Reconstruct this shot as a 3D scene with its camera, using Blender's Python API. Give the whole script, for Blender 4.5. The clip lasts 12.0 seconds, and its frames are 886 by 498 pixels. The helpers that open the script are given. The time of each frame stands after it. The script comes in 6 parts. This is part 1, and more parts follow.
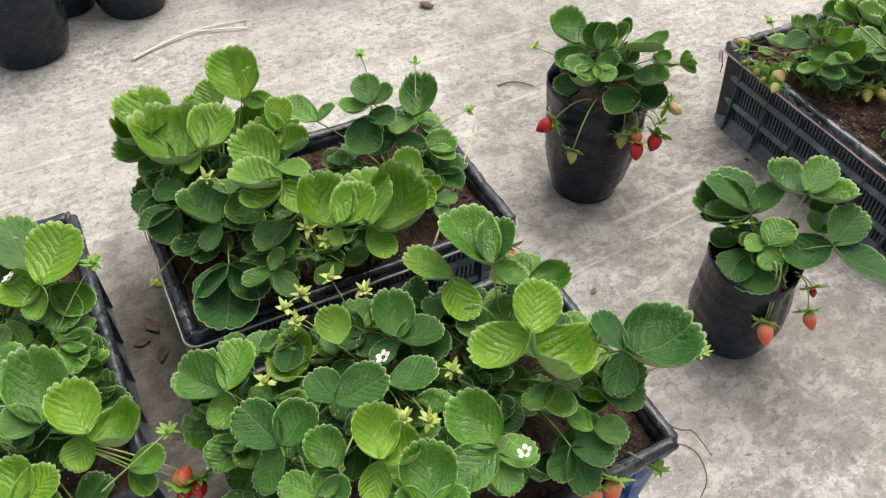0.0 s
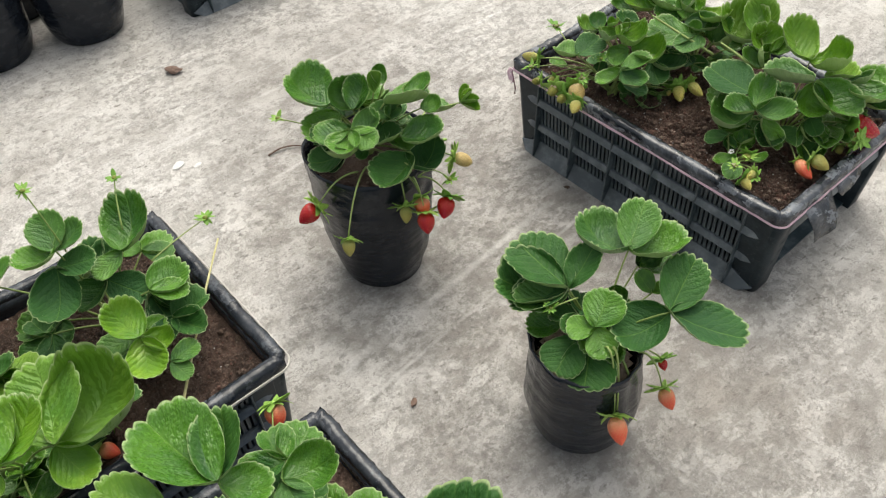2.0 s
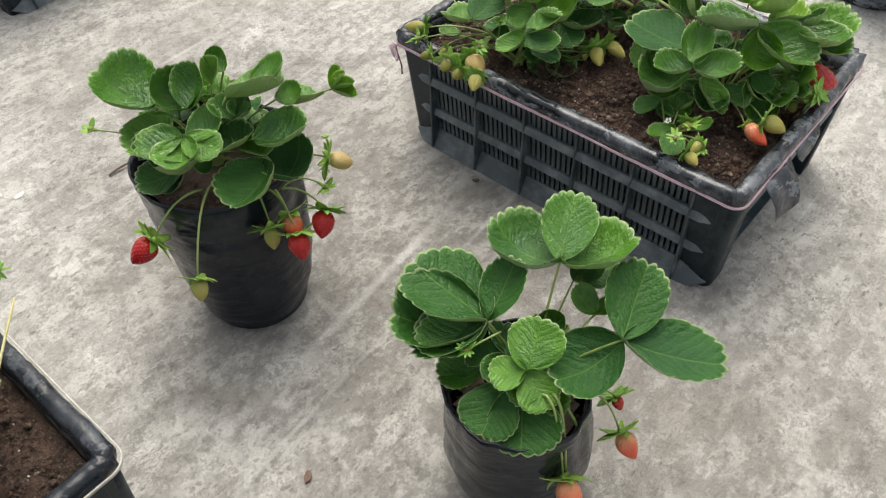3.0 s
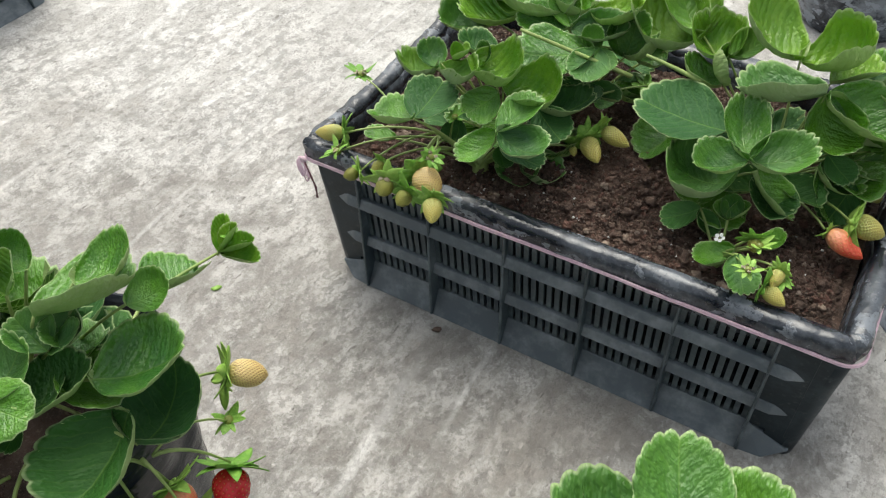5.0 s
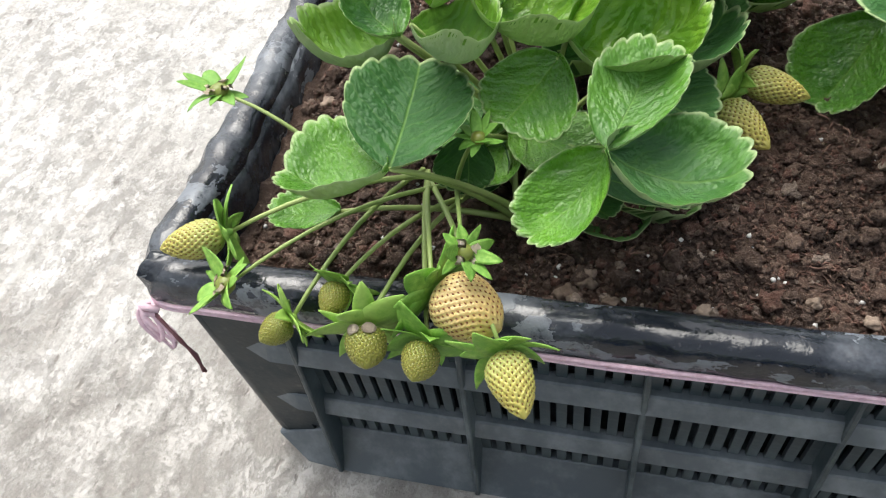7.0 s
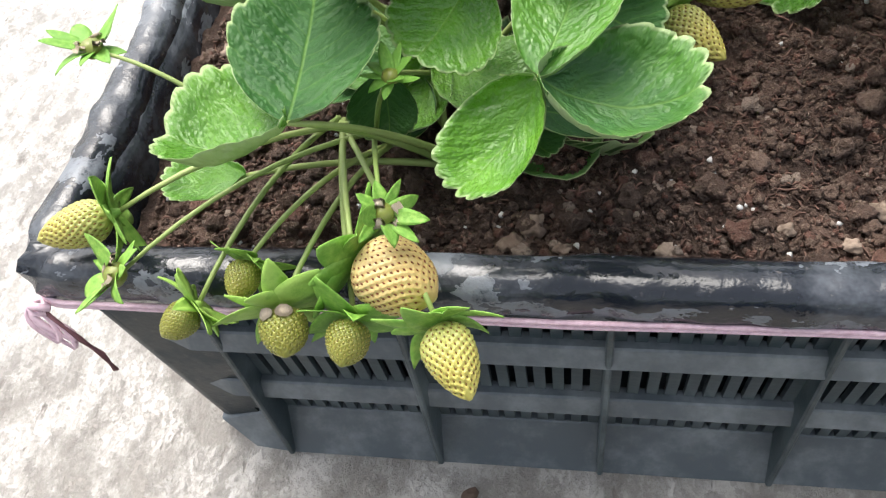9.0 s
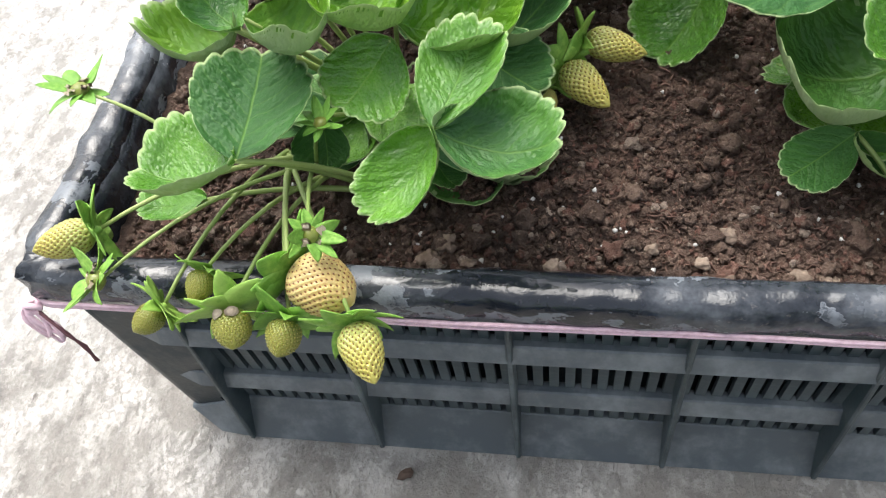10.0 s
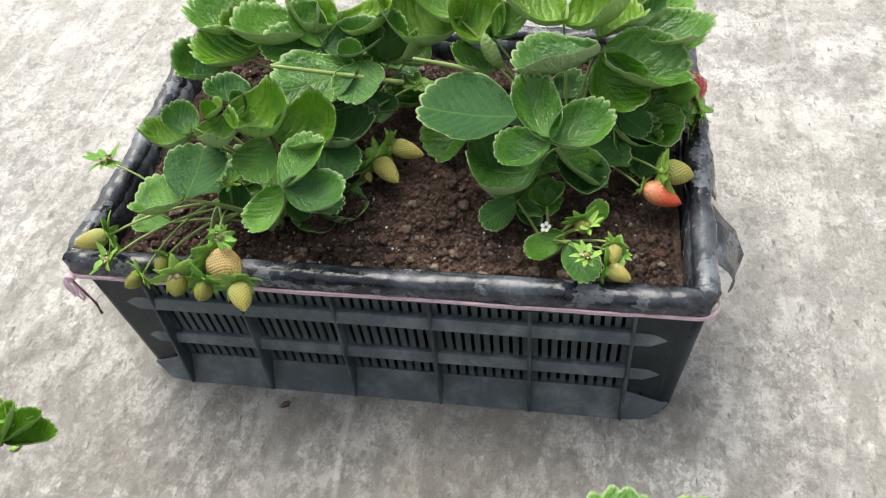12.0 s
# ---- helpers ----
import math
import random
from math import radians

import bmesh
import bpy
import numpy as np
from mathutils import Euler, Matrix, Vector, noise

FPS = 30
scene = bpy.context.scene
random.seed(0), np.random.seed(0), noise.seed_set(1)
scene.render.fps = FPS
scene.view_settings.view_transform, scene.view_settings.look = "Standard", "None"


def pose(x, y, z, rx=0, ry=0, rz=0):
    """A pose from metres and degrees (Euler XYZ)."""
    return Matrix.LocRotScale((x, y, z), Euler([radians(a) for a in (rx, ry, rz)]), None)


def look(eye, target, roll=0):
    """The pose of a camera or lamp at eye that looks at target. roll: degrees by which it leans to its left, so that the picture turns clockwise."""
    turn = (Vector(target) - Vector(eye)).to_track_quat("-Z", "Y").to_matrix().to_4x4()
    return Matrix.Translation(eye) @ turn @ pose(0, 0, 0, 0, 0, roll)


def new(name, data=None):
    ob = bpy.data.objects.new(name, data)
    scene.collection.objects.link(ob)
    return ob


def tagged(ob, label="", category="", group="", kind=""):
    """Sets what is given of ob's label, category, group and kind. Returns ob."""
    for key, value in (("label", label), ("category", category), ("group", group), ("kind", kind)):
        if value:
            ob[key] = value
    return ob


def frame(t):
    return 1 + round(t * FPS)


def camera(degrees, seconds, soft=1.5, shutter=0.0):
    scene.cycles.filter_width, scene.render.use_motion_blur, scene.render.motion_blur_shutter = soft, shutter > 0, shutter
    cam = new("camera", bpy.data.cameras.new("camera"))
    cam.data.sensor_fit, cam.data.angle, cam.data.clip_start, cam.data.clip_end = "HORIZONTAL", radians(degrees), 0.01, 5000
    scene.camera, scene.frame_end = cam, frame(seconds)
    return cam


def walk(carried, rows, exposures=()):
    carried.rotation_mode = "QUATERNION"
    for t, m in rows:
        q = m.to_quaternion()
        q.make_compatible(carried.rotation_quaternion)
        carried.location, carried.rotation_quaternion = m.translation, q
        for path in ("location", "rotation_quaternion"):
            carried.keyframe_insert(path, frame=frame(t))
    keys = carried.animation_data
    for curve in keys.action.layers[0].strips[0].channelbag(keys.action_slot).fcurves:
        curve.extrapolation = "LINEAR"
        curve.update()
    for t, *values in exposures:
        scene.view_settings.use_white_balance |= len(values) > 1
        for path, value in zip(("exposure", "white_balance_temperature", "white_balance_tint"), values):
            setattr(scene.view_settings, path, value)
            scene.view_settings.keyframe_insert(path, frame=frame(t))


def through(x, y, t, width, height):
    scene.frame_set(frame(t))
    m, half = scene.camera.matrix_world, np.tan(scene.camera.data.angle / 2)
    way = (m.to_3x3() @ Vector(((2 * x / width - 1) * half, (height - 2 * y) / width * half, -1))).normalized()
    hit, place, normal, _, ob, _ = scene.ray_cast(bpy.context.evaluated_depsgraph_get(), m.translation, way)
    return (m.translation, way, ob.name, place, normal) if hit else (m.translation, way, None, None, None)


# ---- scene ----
# camera and its way
cam = camera(56.9, 12.0, soft=1.2)
PATH = [
    (0, (1.046, -1.224, 1.17), (-0.143, -0.594, -0.309), 1.4),
    (0.5, (1.009, -1.108, 1.12), (-0.184, -0.45, -0.345), 0.4),
    (1, (0.987, -1.029, 1.104), (-0.201, -0.355, -0.358), -0.9),
    (1.5, (0.95, -0.966, 1.082), (-0.182, -0.211, -0.384), -2.4),
    (2, (0.866, -0.891, 1.057), (-0.179, -0.045, -0.423), -3.1),
    (2.5, (0.779, -0.81, 0.986), (-0.181, 0.107, -0.51), -2.6),
    (2.7, (0.76, -0.776, 0.938), (-0.147, 0.165, -0.576), -2.3),
    (4.3, (0.701, -0.555, 0.794), (-0.244, 0.5, -0.618), -3.7),
    (4.5, (0.641, -0.541, 0.766), (-0.302, 0.516, -0.646), -4.3),
    (5, (0.481, -0.494, 0.719), (-0.273, 0.68, -0.714), -2.6),
    (5.5, (0.367, -0.412, 0.668), (-0.284, 0.806, -0.779), -4.1),
    (6, (0.278, -0.289, 0.577), (-0.307, 0.957, -0.873), -6.1),
    (6.5, (0.233, -0.229, 0.521), (-0.28, 1.029, -0.947), -6.5),
    (7, (0.214, -0.19, 0.476), (-0.213, 1.019, -1.059), -9.1),
    (9, (0.219, -0.155, 0.443), (-0.115, 0.951, -1.19), -12.5),
    (9.5, (0.228, -0.17, 0.465), (-0.091, 0.937, -1.171), -12.1),
    (10, (0.262, -0.186, 0.497), (-0.056, 0.934, -1.13), -11.1),
    (10.5, (0.318, -0.229, 0.545), (0.029, 0.936, -1.054), -9.1),
    (11, (0.391, -0.278, 0.594), (0.112, 0.958, -0.953), -7.1),
    (11.5, (0.431, -0.351, 0.654), (0.133, 0.928, -0.855), -7.1),
    (12, (0.436, -0.408, 0.711), (0.13, 0.88, -0.788), -6.7),
]
walk(cam, [(t, look(eye, target, roll)) for t, eye, target, roll in PATH],
     exposures=[(0.0, 0.18, 6900, 10), (2.0, 0.18, 6850, 7), (2.7, 0.13, 6850, 7), (4.5, 0.25, 6650, 6), (5.5, 0.38, 6550, 5), (6.5, 0.57, 6500, 6), (7.0, 0.66, 6500, 8), (8.8, 0.94, 6550, 10), (9.1, 1.0, 6550, 10), (9.5, 1.3, 6500, 9), (10.0, 0.92, 6500, 9), (10.5, 0.87, 6500, 10), (11.0, 0.76, 6500, 9), (12.0, 0.4, 6650, 7)])

# light: bright overcast sky with a veiled sun
world = bpy.data.worlds.new("world")
scene.world = world
world.use_nodes = True
sky = world.node_tree.nodes.new("ShaderNodeTexSky")
sky.sky_type = "NISHITA"
sky.sun_disc = False
sky.sun_elevation = radians(58)
sky.sun_rotation = radians(-40)
sky.air_density, sky.dust_density, sky.ozone_density = 1.0, 4.0, 1.0
back = world.node_tree.nodes["Background"]
desat = world.node_tree.nodes.new("ShaderNodeHueSaturation")
desat.inputs["Saturation"].default_value = 0.35
world.node_tree.links.new(sky.outputs[0], desat.inputs["Color"])
world.node_tree.links.new(desat.outputs[0], back.inputs["Color"])
back.inputs["Strength"].default_value = 0.19
sun_data = bpy.data.lights.new("sun", "SUN")
sun_data.energy, sun_data.angle, sun_data.color = 1.9, radians(45), (1.0, 0.96, 0.9)
sun = new("sun", sun_data)
sun.matrix_world = look((-0.4, 0.5, 1.8), (0, 0, 0))


# ---- materials ----
class Nodes:
    """A small wrapper that adds nodes to a material's tree and links them."""

    def __init__(self, name):
        self.mat = bpy.data.materials.new(name)
        self.mat.use_nodes = True
        self.tree = self.mat.node_tree
        self.bsdf = self.tree.nodes["Principled BSDF"]

    def put(self, socket, value):
        if isinstance(value, bpy.types.NodeSocket):
            self.tree.links.new(value, socket)
        elif isinstance(value, tuple) and len(value) == 3 and socket.type == "RGBA":
            socket.default_value = (*value, 1)
        else:
            socket.default_value = value

    def add(self, kind, out=0, **values):
        n = self.tree.nodes.new("ShaderNode" + kind)
        for key, value in values.items():
            self.put(n.inputs[int(key[1:]) if key[0] == "i" and key[1:].isdigit() else key.replace("_", " ")], value)
        return n.outputs[out]

    def math(self, op, a, b=0.0, clamp=False):
        n = self.tree.nodes.new("ShaderNodeMath")
        n.operation, n.use_clamp = op, clamp
        self.put(n.inputs[0], a)
        self.put(n.inputs[1], b)
        return n.outputs[0]

    def mix(self, fac, a, b):
        n = self.tree.nodes.new("ShaderNodeMix")
        n.data_type = "RGBA"
        self.put(n.inputs[0], fac)
        self.put(n.inputs[6], a)
        self.put(n.inputs[7], b)
        return n.outputs[2]

    def ramp(self, fac, lo, hi, a=0.0, b=1.0):
        n = self.tree.nodes.new("ShaderNodeMapRange")
        n.interpolation_type = "SMOOTHSTEP"
        for k, v in enumerate((fac, lo, hi, a, b)):
            self.put(n.inputs[k], v)
        return n.outputs[0]

    def coords(self, scale=(1, 1, 1), which="Object", turn=0.0):
        tc = self.tree.nodes.new("ShaderNodeTexCoord")
        mp = self.tree.nodes.new("ShaderNodeMapping")
        mp.inputs["Scale"].default_value = scale
        mp.inputs["Rotation"].default_value = (0, 0, radians(turn))
        self.tree.links.new(tc.outputs[which], mp.inputs["Vector"])
        return mp.outputs[0]

    def noise(self, vec, scale, detail=4.0, rough=0.55):
        return self.add("TexNoise", Vector=vec, Scale=scale, Detail=detail, Roughness=rough)

    def random(self):
        return self.tree.nodes.new("ShaderNodeObjectInfo").outputs["Random"]

    def finish(self, color, rough, bump=None, strength=0.3, distance=0.002, **more):
        self.put(self.bsdf.inputs["Base Color"], color)
        self.put(self.bsdf.inputs["Roughness"], rough)
        if bump is not None:
            n = self.tree.nodes.new("ShaderNodeBump")
            n.inputs["Strength"].default_value = strength
            n.inputs["Distance"].default_value = distance
            self.tree.links.new(bump, n.inputs["Height"])
            self.tree.links.new(n.outputs[0], self.bsdf.inputs["Normal"])
        for key, value in more.items():
            self.put(self.bsdf.inputs[key.replace("_", " ")], value)
        return self.mat


def concrete_material():
    """Trowelled concrete: pale lime skin in brushed flakes, worn grey patches, dark specks, long pale scratches, and
    dirt ovals with shade painted in.
    """
    m = Nodes("concrete")
    p = m.coords()
    streak = m.coords((1.0, 0.22, 1.0), turn=-4)
    big = m.noise(p, 1.4, 5, 0.6)
    mid = m.noise(m.coords((1.0, 0.7, 1.0), turn=-8), 20.0, 9, 0.8)
    fine = m.noise(p, 75.0, 5, 0.7)
    grit = m.noise(p, 420.0, 3, 0.6)
    brush = m.noise(streak, 46.0, 7, 0.78)
    scar = m.noise(m.coords((1.0, 0.03, 1.0), turn=-3), 60.0, 4, 0.7)
    flakes = m.ramp(m.math("ADD", m.math("MULTIPLY", mid, 0.6), m.math("ADD", m.math("MULTIPLY", fine, 0.2), m.math("MULTIPLY", brush, 0.2))), 0.44, 0.53)
    pale = m.mix(m.ramp(big, 0.35, 0.65), (0.58, 0.56, 0.525), (0.68, 0.66, 0.63))
    dark = m.mix(m.ramp(fine, 0.3, 0.7), (0.42, 0.4, 0.37), (0.5, 0.48, 0.45))
    zone = m.ramp(m.noise(p, 2.2, 4, 0.6), 0.36, 0.64)
    c = m.mix(m.math("MAXIMUM", flakes, m.math("MULTIPLY", zone, 0.35)), dark, pale)
    c = m.mix(m.ramp(brush, 0.52, 0.64, 0.0, 0.4), c, (0.7, 0.69, 0.665))
    c = m.mix(m.ramp(scar, 0.6, 0.66, 0.0, 0.65), c, (0.72, 0.71, 0.69))
    c = m.mix(m.ramp(m.noise(streak, 18.0, 6, 0.78), 0.57, 0.7, 0.0, 0.3), c, (0.33, 0.31, 0.285))
    # ragged dirt ovals that also carry painted shade round the crates and bags
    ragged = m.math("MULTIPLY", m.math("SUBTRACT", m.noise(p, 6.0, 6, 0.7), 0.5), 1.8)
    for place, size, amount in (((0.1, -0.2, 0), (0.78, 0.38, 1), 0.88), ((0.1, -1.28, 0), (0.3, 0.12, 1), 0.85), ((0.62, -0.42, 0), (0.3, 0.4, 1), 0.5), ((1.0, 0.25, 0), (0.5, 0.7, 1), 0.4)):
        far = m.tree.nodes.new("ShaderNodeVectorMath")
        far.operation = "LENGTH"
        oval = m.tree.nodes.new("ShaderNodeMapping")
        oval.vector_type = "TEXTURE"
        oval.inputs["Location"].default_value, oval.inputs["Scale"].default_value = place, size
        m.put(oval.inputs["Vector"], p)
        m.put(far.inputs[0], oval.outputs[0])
        trodden_shade = m.ramp(m.math("ADD", far.outputs["Value"], ragged), 0.55, 1.2, amount, 0.0)
        c = m.mix(m.math("MULTIPLY", trodden_shade, m.ramp(mid, 0.38, 0.58, 1.0, 0.5)), c, (0.25, 0.23, 0.207))
    smudge = m.ramp(m.noise(m.coords((1.0, 0.7, 1.0)), 4.5, 8, 0.72), 0.53, 0.68, 0.0, 0.5)
    c = m.mix(smudge, c, (0.3, 0.265, 0.23))
    lime = m.ramp(m.noise(m.coords((1.0, 0.75, 1.0), turn=14), 40.0, 8, 0.8), 0.55, 0.66, 0.0, 0.16)
    c = m.mix(lime, c, (0.7, 0.69, 0.67))
    worn = m.ramp(m.noise(m.coords((1.0, 0.6, 1.0), turn=-5), 3.2, 4, 0.6), 0.4, 0.62, 0.0, 0.085)
    spots = m.math("MULTIPLY", m.ramp(m.math("ADD", m.noise(m.coords((1.0, 0.8, 1.0), turn=12), 62.0, 7, 0.68), worn), 0.585, 0.612), m.ramp(fine, 0.3, 0.6, 0.22, 0.46))
    c = m.mix(spots, c, (0.17, 0.157, 0.142))
    scab = m.math("MULTIPLY", m.ramp(m.noise(m.coords((1.0, 0.75, 1.0), turn=20), 270.0, 5, 0.7), 0.5, 0.58), m.ramp(m.noise(m.coords((1.0, 0.5, 1.0), turn=-6), 16.0, 6, 0.7), 0.4, 0.6, 0.12, 0.55))
    c = m.mix(scab, c, (0.3, 0.28, 0.255))
    pits = m.ramp(m.noise(m.coords((1.0, 0.35, 1.0), turn=-6), 95.0, 4, 0.6), 0.63, 0.7, 0.0, 0.75)
    c = m.mix(pits, c, (0.2, 0.18, 0.16))
    c = m.mix(m.ramp(grit, 0.35, 0.7, 0.0, 0.25), c, (0.33, 0.315, 0.3))
    # long trowel scratches: each runs along y at its own x
    split = m.tree.nodes.new("ShaderNodeSeparateXYZ")
    m.put(split.inputs[0], p)
    bend = m.math("MULTIPLY", m.math("SUBTRACT", m.noise(p, 5.0, 4, 0.6), 0.5), 0.02)
    for x0, slope, half in ((0.161, 0.083, 0.006), (0.226, 0.0845, 0.003), (-0.25, 0.03, 0.003), (-0.48, 0.0, 0.004), (0.86, -0.03, 0.004)):
        across = m.math("SUBTRACT", m.math("ADD", split.outputs[0], m.math("ADD", bend, m.math("MULTIPLY", split.outputs[1], slope))), x0)
        line = m.ramp(m.math("ABSOLUTE", across), half * 0.2, half * 1.8, 1.0, 0.0)
        broken = m.ramp(m.noise(m.coords((1.0, 0.5, 1.0)), 14.0 + 40 * half, 4, 0.6), 0.36, 0.62, 0.0, 0.42)
        c = m.mix(m.math("MULTIPLY", line, broken), c, (0.7, 0.685, 0.66))
        groove = m.ramp(m.math("ABSOLUTE", m.math("SUBTRACT", across, half * 2.2)), half * 0.3, half * 1.2, 0.4, 0.0)
        c = m.mix(m.math("MULTIPLY", groove, broken), c, (0.27, 0.25, 0.225))
    # soil walked in between the crates, with the gap's shade painted into it
    spill_shade = m.tree.nodes.new("ShaderNodeMapping")
    spill_shade.vector_type = "TEXTURE"
    spill_shade.inputs["Location"].default_value, spill_shade.inputs["Scale"].default_value = (0.2, -1.26, 0), (0.36, 0.12, 1)
    m.put(spill_shade.inputs["Vector"], p)
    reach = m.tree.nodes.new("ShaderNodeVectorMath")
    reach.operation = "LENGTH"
    m.put(reach.inputs[0], spill_shade.outputs[0])
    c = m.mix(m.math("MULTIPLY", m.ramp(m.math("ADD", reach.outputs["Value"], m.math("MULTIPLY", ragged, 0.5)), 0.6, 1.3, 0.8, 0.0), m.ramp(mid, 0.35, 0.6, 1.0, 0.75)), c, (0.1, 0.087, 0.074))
    h = m.math("ADD", m.math("MULTIPLY", flakes, 0.8), m.math("ADD", m.math("MULTIPLY", fine, 0.7), m.math("SUBTRACT", m.math("MULTIPLY", brush, 0.8), m.math("ADD", m.math("MULTIPLY", pits, 1.2), m.math("MULTIPLY", scab, 1.2)))))
    return m.finish(c, m.ramp(fine, 0.2, 0.8, 0.7, 0.95), h, 0.6, 0.004, Specular_IOR_Level=0.3)


def crate_material(name, base, dust, shine=0.5):
    m = Nodes(name)
    p = m.coords()
    d = m.ramp(m.noise(p, 28.0, 5, 0.65), 0.42, 0.72)
    c = m.mix(m.math("MULTIPLY", d, 0.7), base, dust)
    c = m.mix(m.ramp(m.noise(p, 160.0, 4, 0.7), 0.55, 0.75, 0.0, 0.25), c, (0.16, 0.16, 0.15))
    return m.finish(c, m.ramp(d, 0, 1, 0.36, 0.6), m.noise(p, 300.0, 3), 0.12, 0.001, Specular_IOR_Level=shine)


def plastic_film_material(name, dusty, folds, strength, shine=0.4, fine=75.0):
    """Black polythene: soft dents or folds, dry water marks with crisp rims, and dust whose bluish pale colour also
    paints sheen.
    """
    m = Nodes(name)
    p = m.coords()
    wrinkle = m.noise(m.coords(folds), 14.0, 3, 0.5)
    crease = m.noise(m.coords(folds), fine, 4, 0.6)
    warp = m.noise(m.coords((1, 1, 2)), 26.0, 5, 0.6)
    soft = m.ramp(m.noise(p, 12.0, 6, 0.72), 0.42, 0.66)
    crisp = m.math("MULTIPLY", m.ramp(warp, 0.555, 0.575), m.ramp(m.noise(p, 120.0, 4, 0.7), 0.36, 0.56, 0.35, 1.0))
    rim = m.ramp(m.math("ABSOLUTE", m.math("SUBTRACT", warp, 0.565)), 0.002, 0.012, 0.7, 0.0)
    d = m.math("MULTIPLY", m.math("MAXIMUM", m.math("MULTIPLY", soft, 0.45), m.math("MAXIMUM", m.math("MULTIPLY", crisp, 0.8), rim)), dusty, True)
    speck = m.ramp(m.noise(p, 260.0, 3, 0.6), 0.62, 0.72, 0.0, min(0.2, 0.04 + dusty * 0.4))
    c = m.mix(d, (0.009, 0.012, 0.018), (0.24, 0.265, 0.3))
    c = m.mix(speck, c, (0.25, 0.22, 0.2))
    h = m.math("ADD", wrinkle, m.math("ADD", m.math("MULTIPLY", crease, 0.2), m.math("MULTIPLY", crisp, 0.02)))
    return m.finish(c, m.ramp(d, 0, 1, 0.2, 0.6), h, strength, 0.012, Specular_IOR_Level=shine)


def soil_material():
    """Moist crumbs: brown, reddish and dry pale ones side by side, with pore shade painted as dark colour."""
    m = Nodes("soil")
    p = m.coords()
    a, b, d = m.noise(p, 18.0, 5, 0.65), m.noise(p, 260.0, 5, 0.75), m.noise(p, 900.0, 3, 0.6)
    c = m.mix(m.ramp(a, 0.35, 0.65), (0.05, 0.03, 0.022), (0.16, 0.1, 0.075))
    isl = m.tree.nodes.new("ShaderNodeNewGeometry").outputs["Random Per Island"]
    other = m.math("FRACT", m.math("MULTIPLY", isl, 13.7))
    c = m.mix(m.ramp(isl, 0.25, 1.0, 0.0, 0.6), c, (0.25, 0.17, 0.13))
    c = m.mix(m.ramp(other, 0.72, 0.8, 0.0, 0.55), c, (0.2, 0.085, 0.062))
    c = m.mix(m.ramp(other, 0.94, 0.97, 0.0, 0.75), c, (0.4, 0.33, 0.27))
    c = m.mix(m.ramp(b, 0.52, 0.68, 0.0, 0.6), c, (0.36, 0.26, 0.2))
    c = m.mix(m.ramp(b, 0.3, 0.46, 0.75, 0.0), c, (0.022, 0.014, 0.011))
    h = m.math("ADD", m.math("MULTIPLY", b, 1.0), m.math("MULTIPLY", d, 0.5))
    return m.finish(c, m.ramp(d, 0.3, 0.7, 0.65, 0.95), h, 1.0, 0.006, Specular_IOR_Level=0.4)


def flake_material():
    m = Nodes("coir_and_grit")
    isl = m.tree.nodes.new("ShaderNodeNewGeometry").outputs["Random Per Island"]
    c = m.mix(m.ramp(isl, 0.1, 0.9), (0.045, 0.026, 0.019), (0.17, 0.1, 0.077))
    return m.finish(c, 0.85, m.noise(m.coords(), 400.0), 0.4, 0.001, Specular_IOR_Level=0.3)


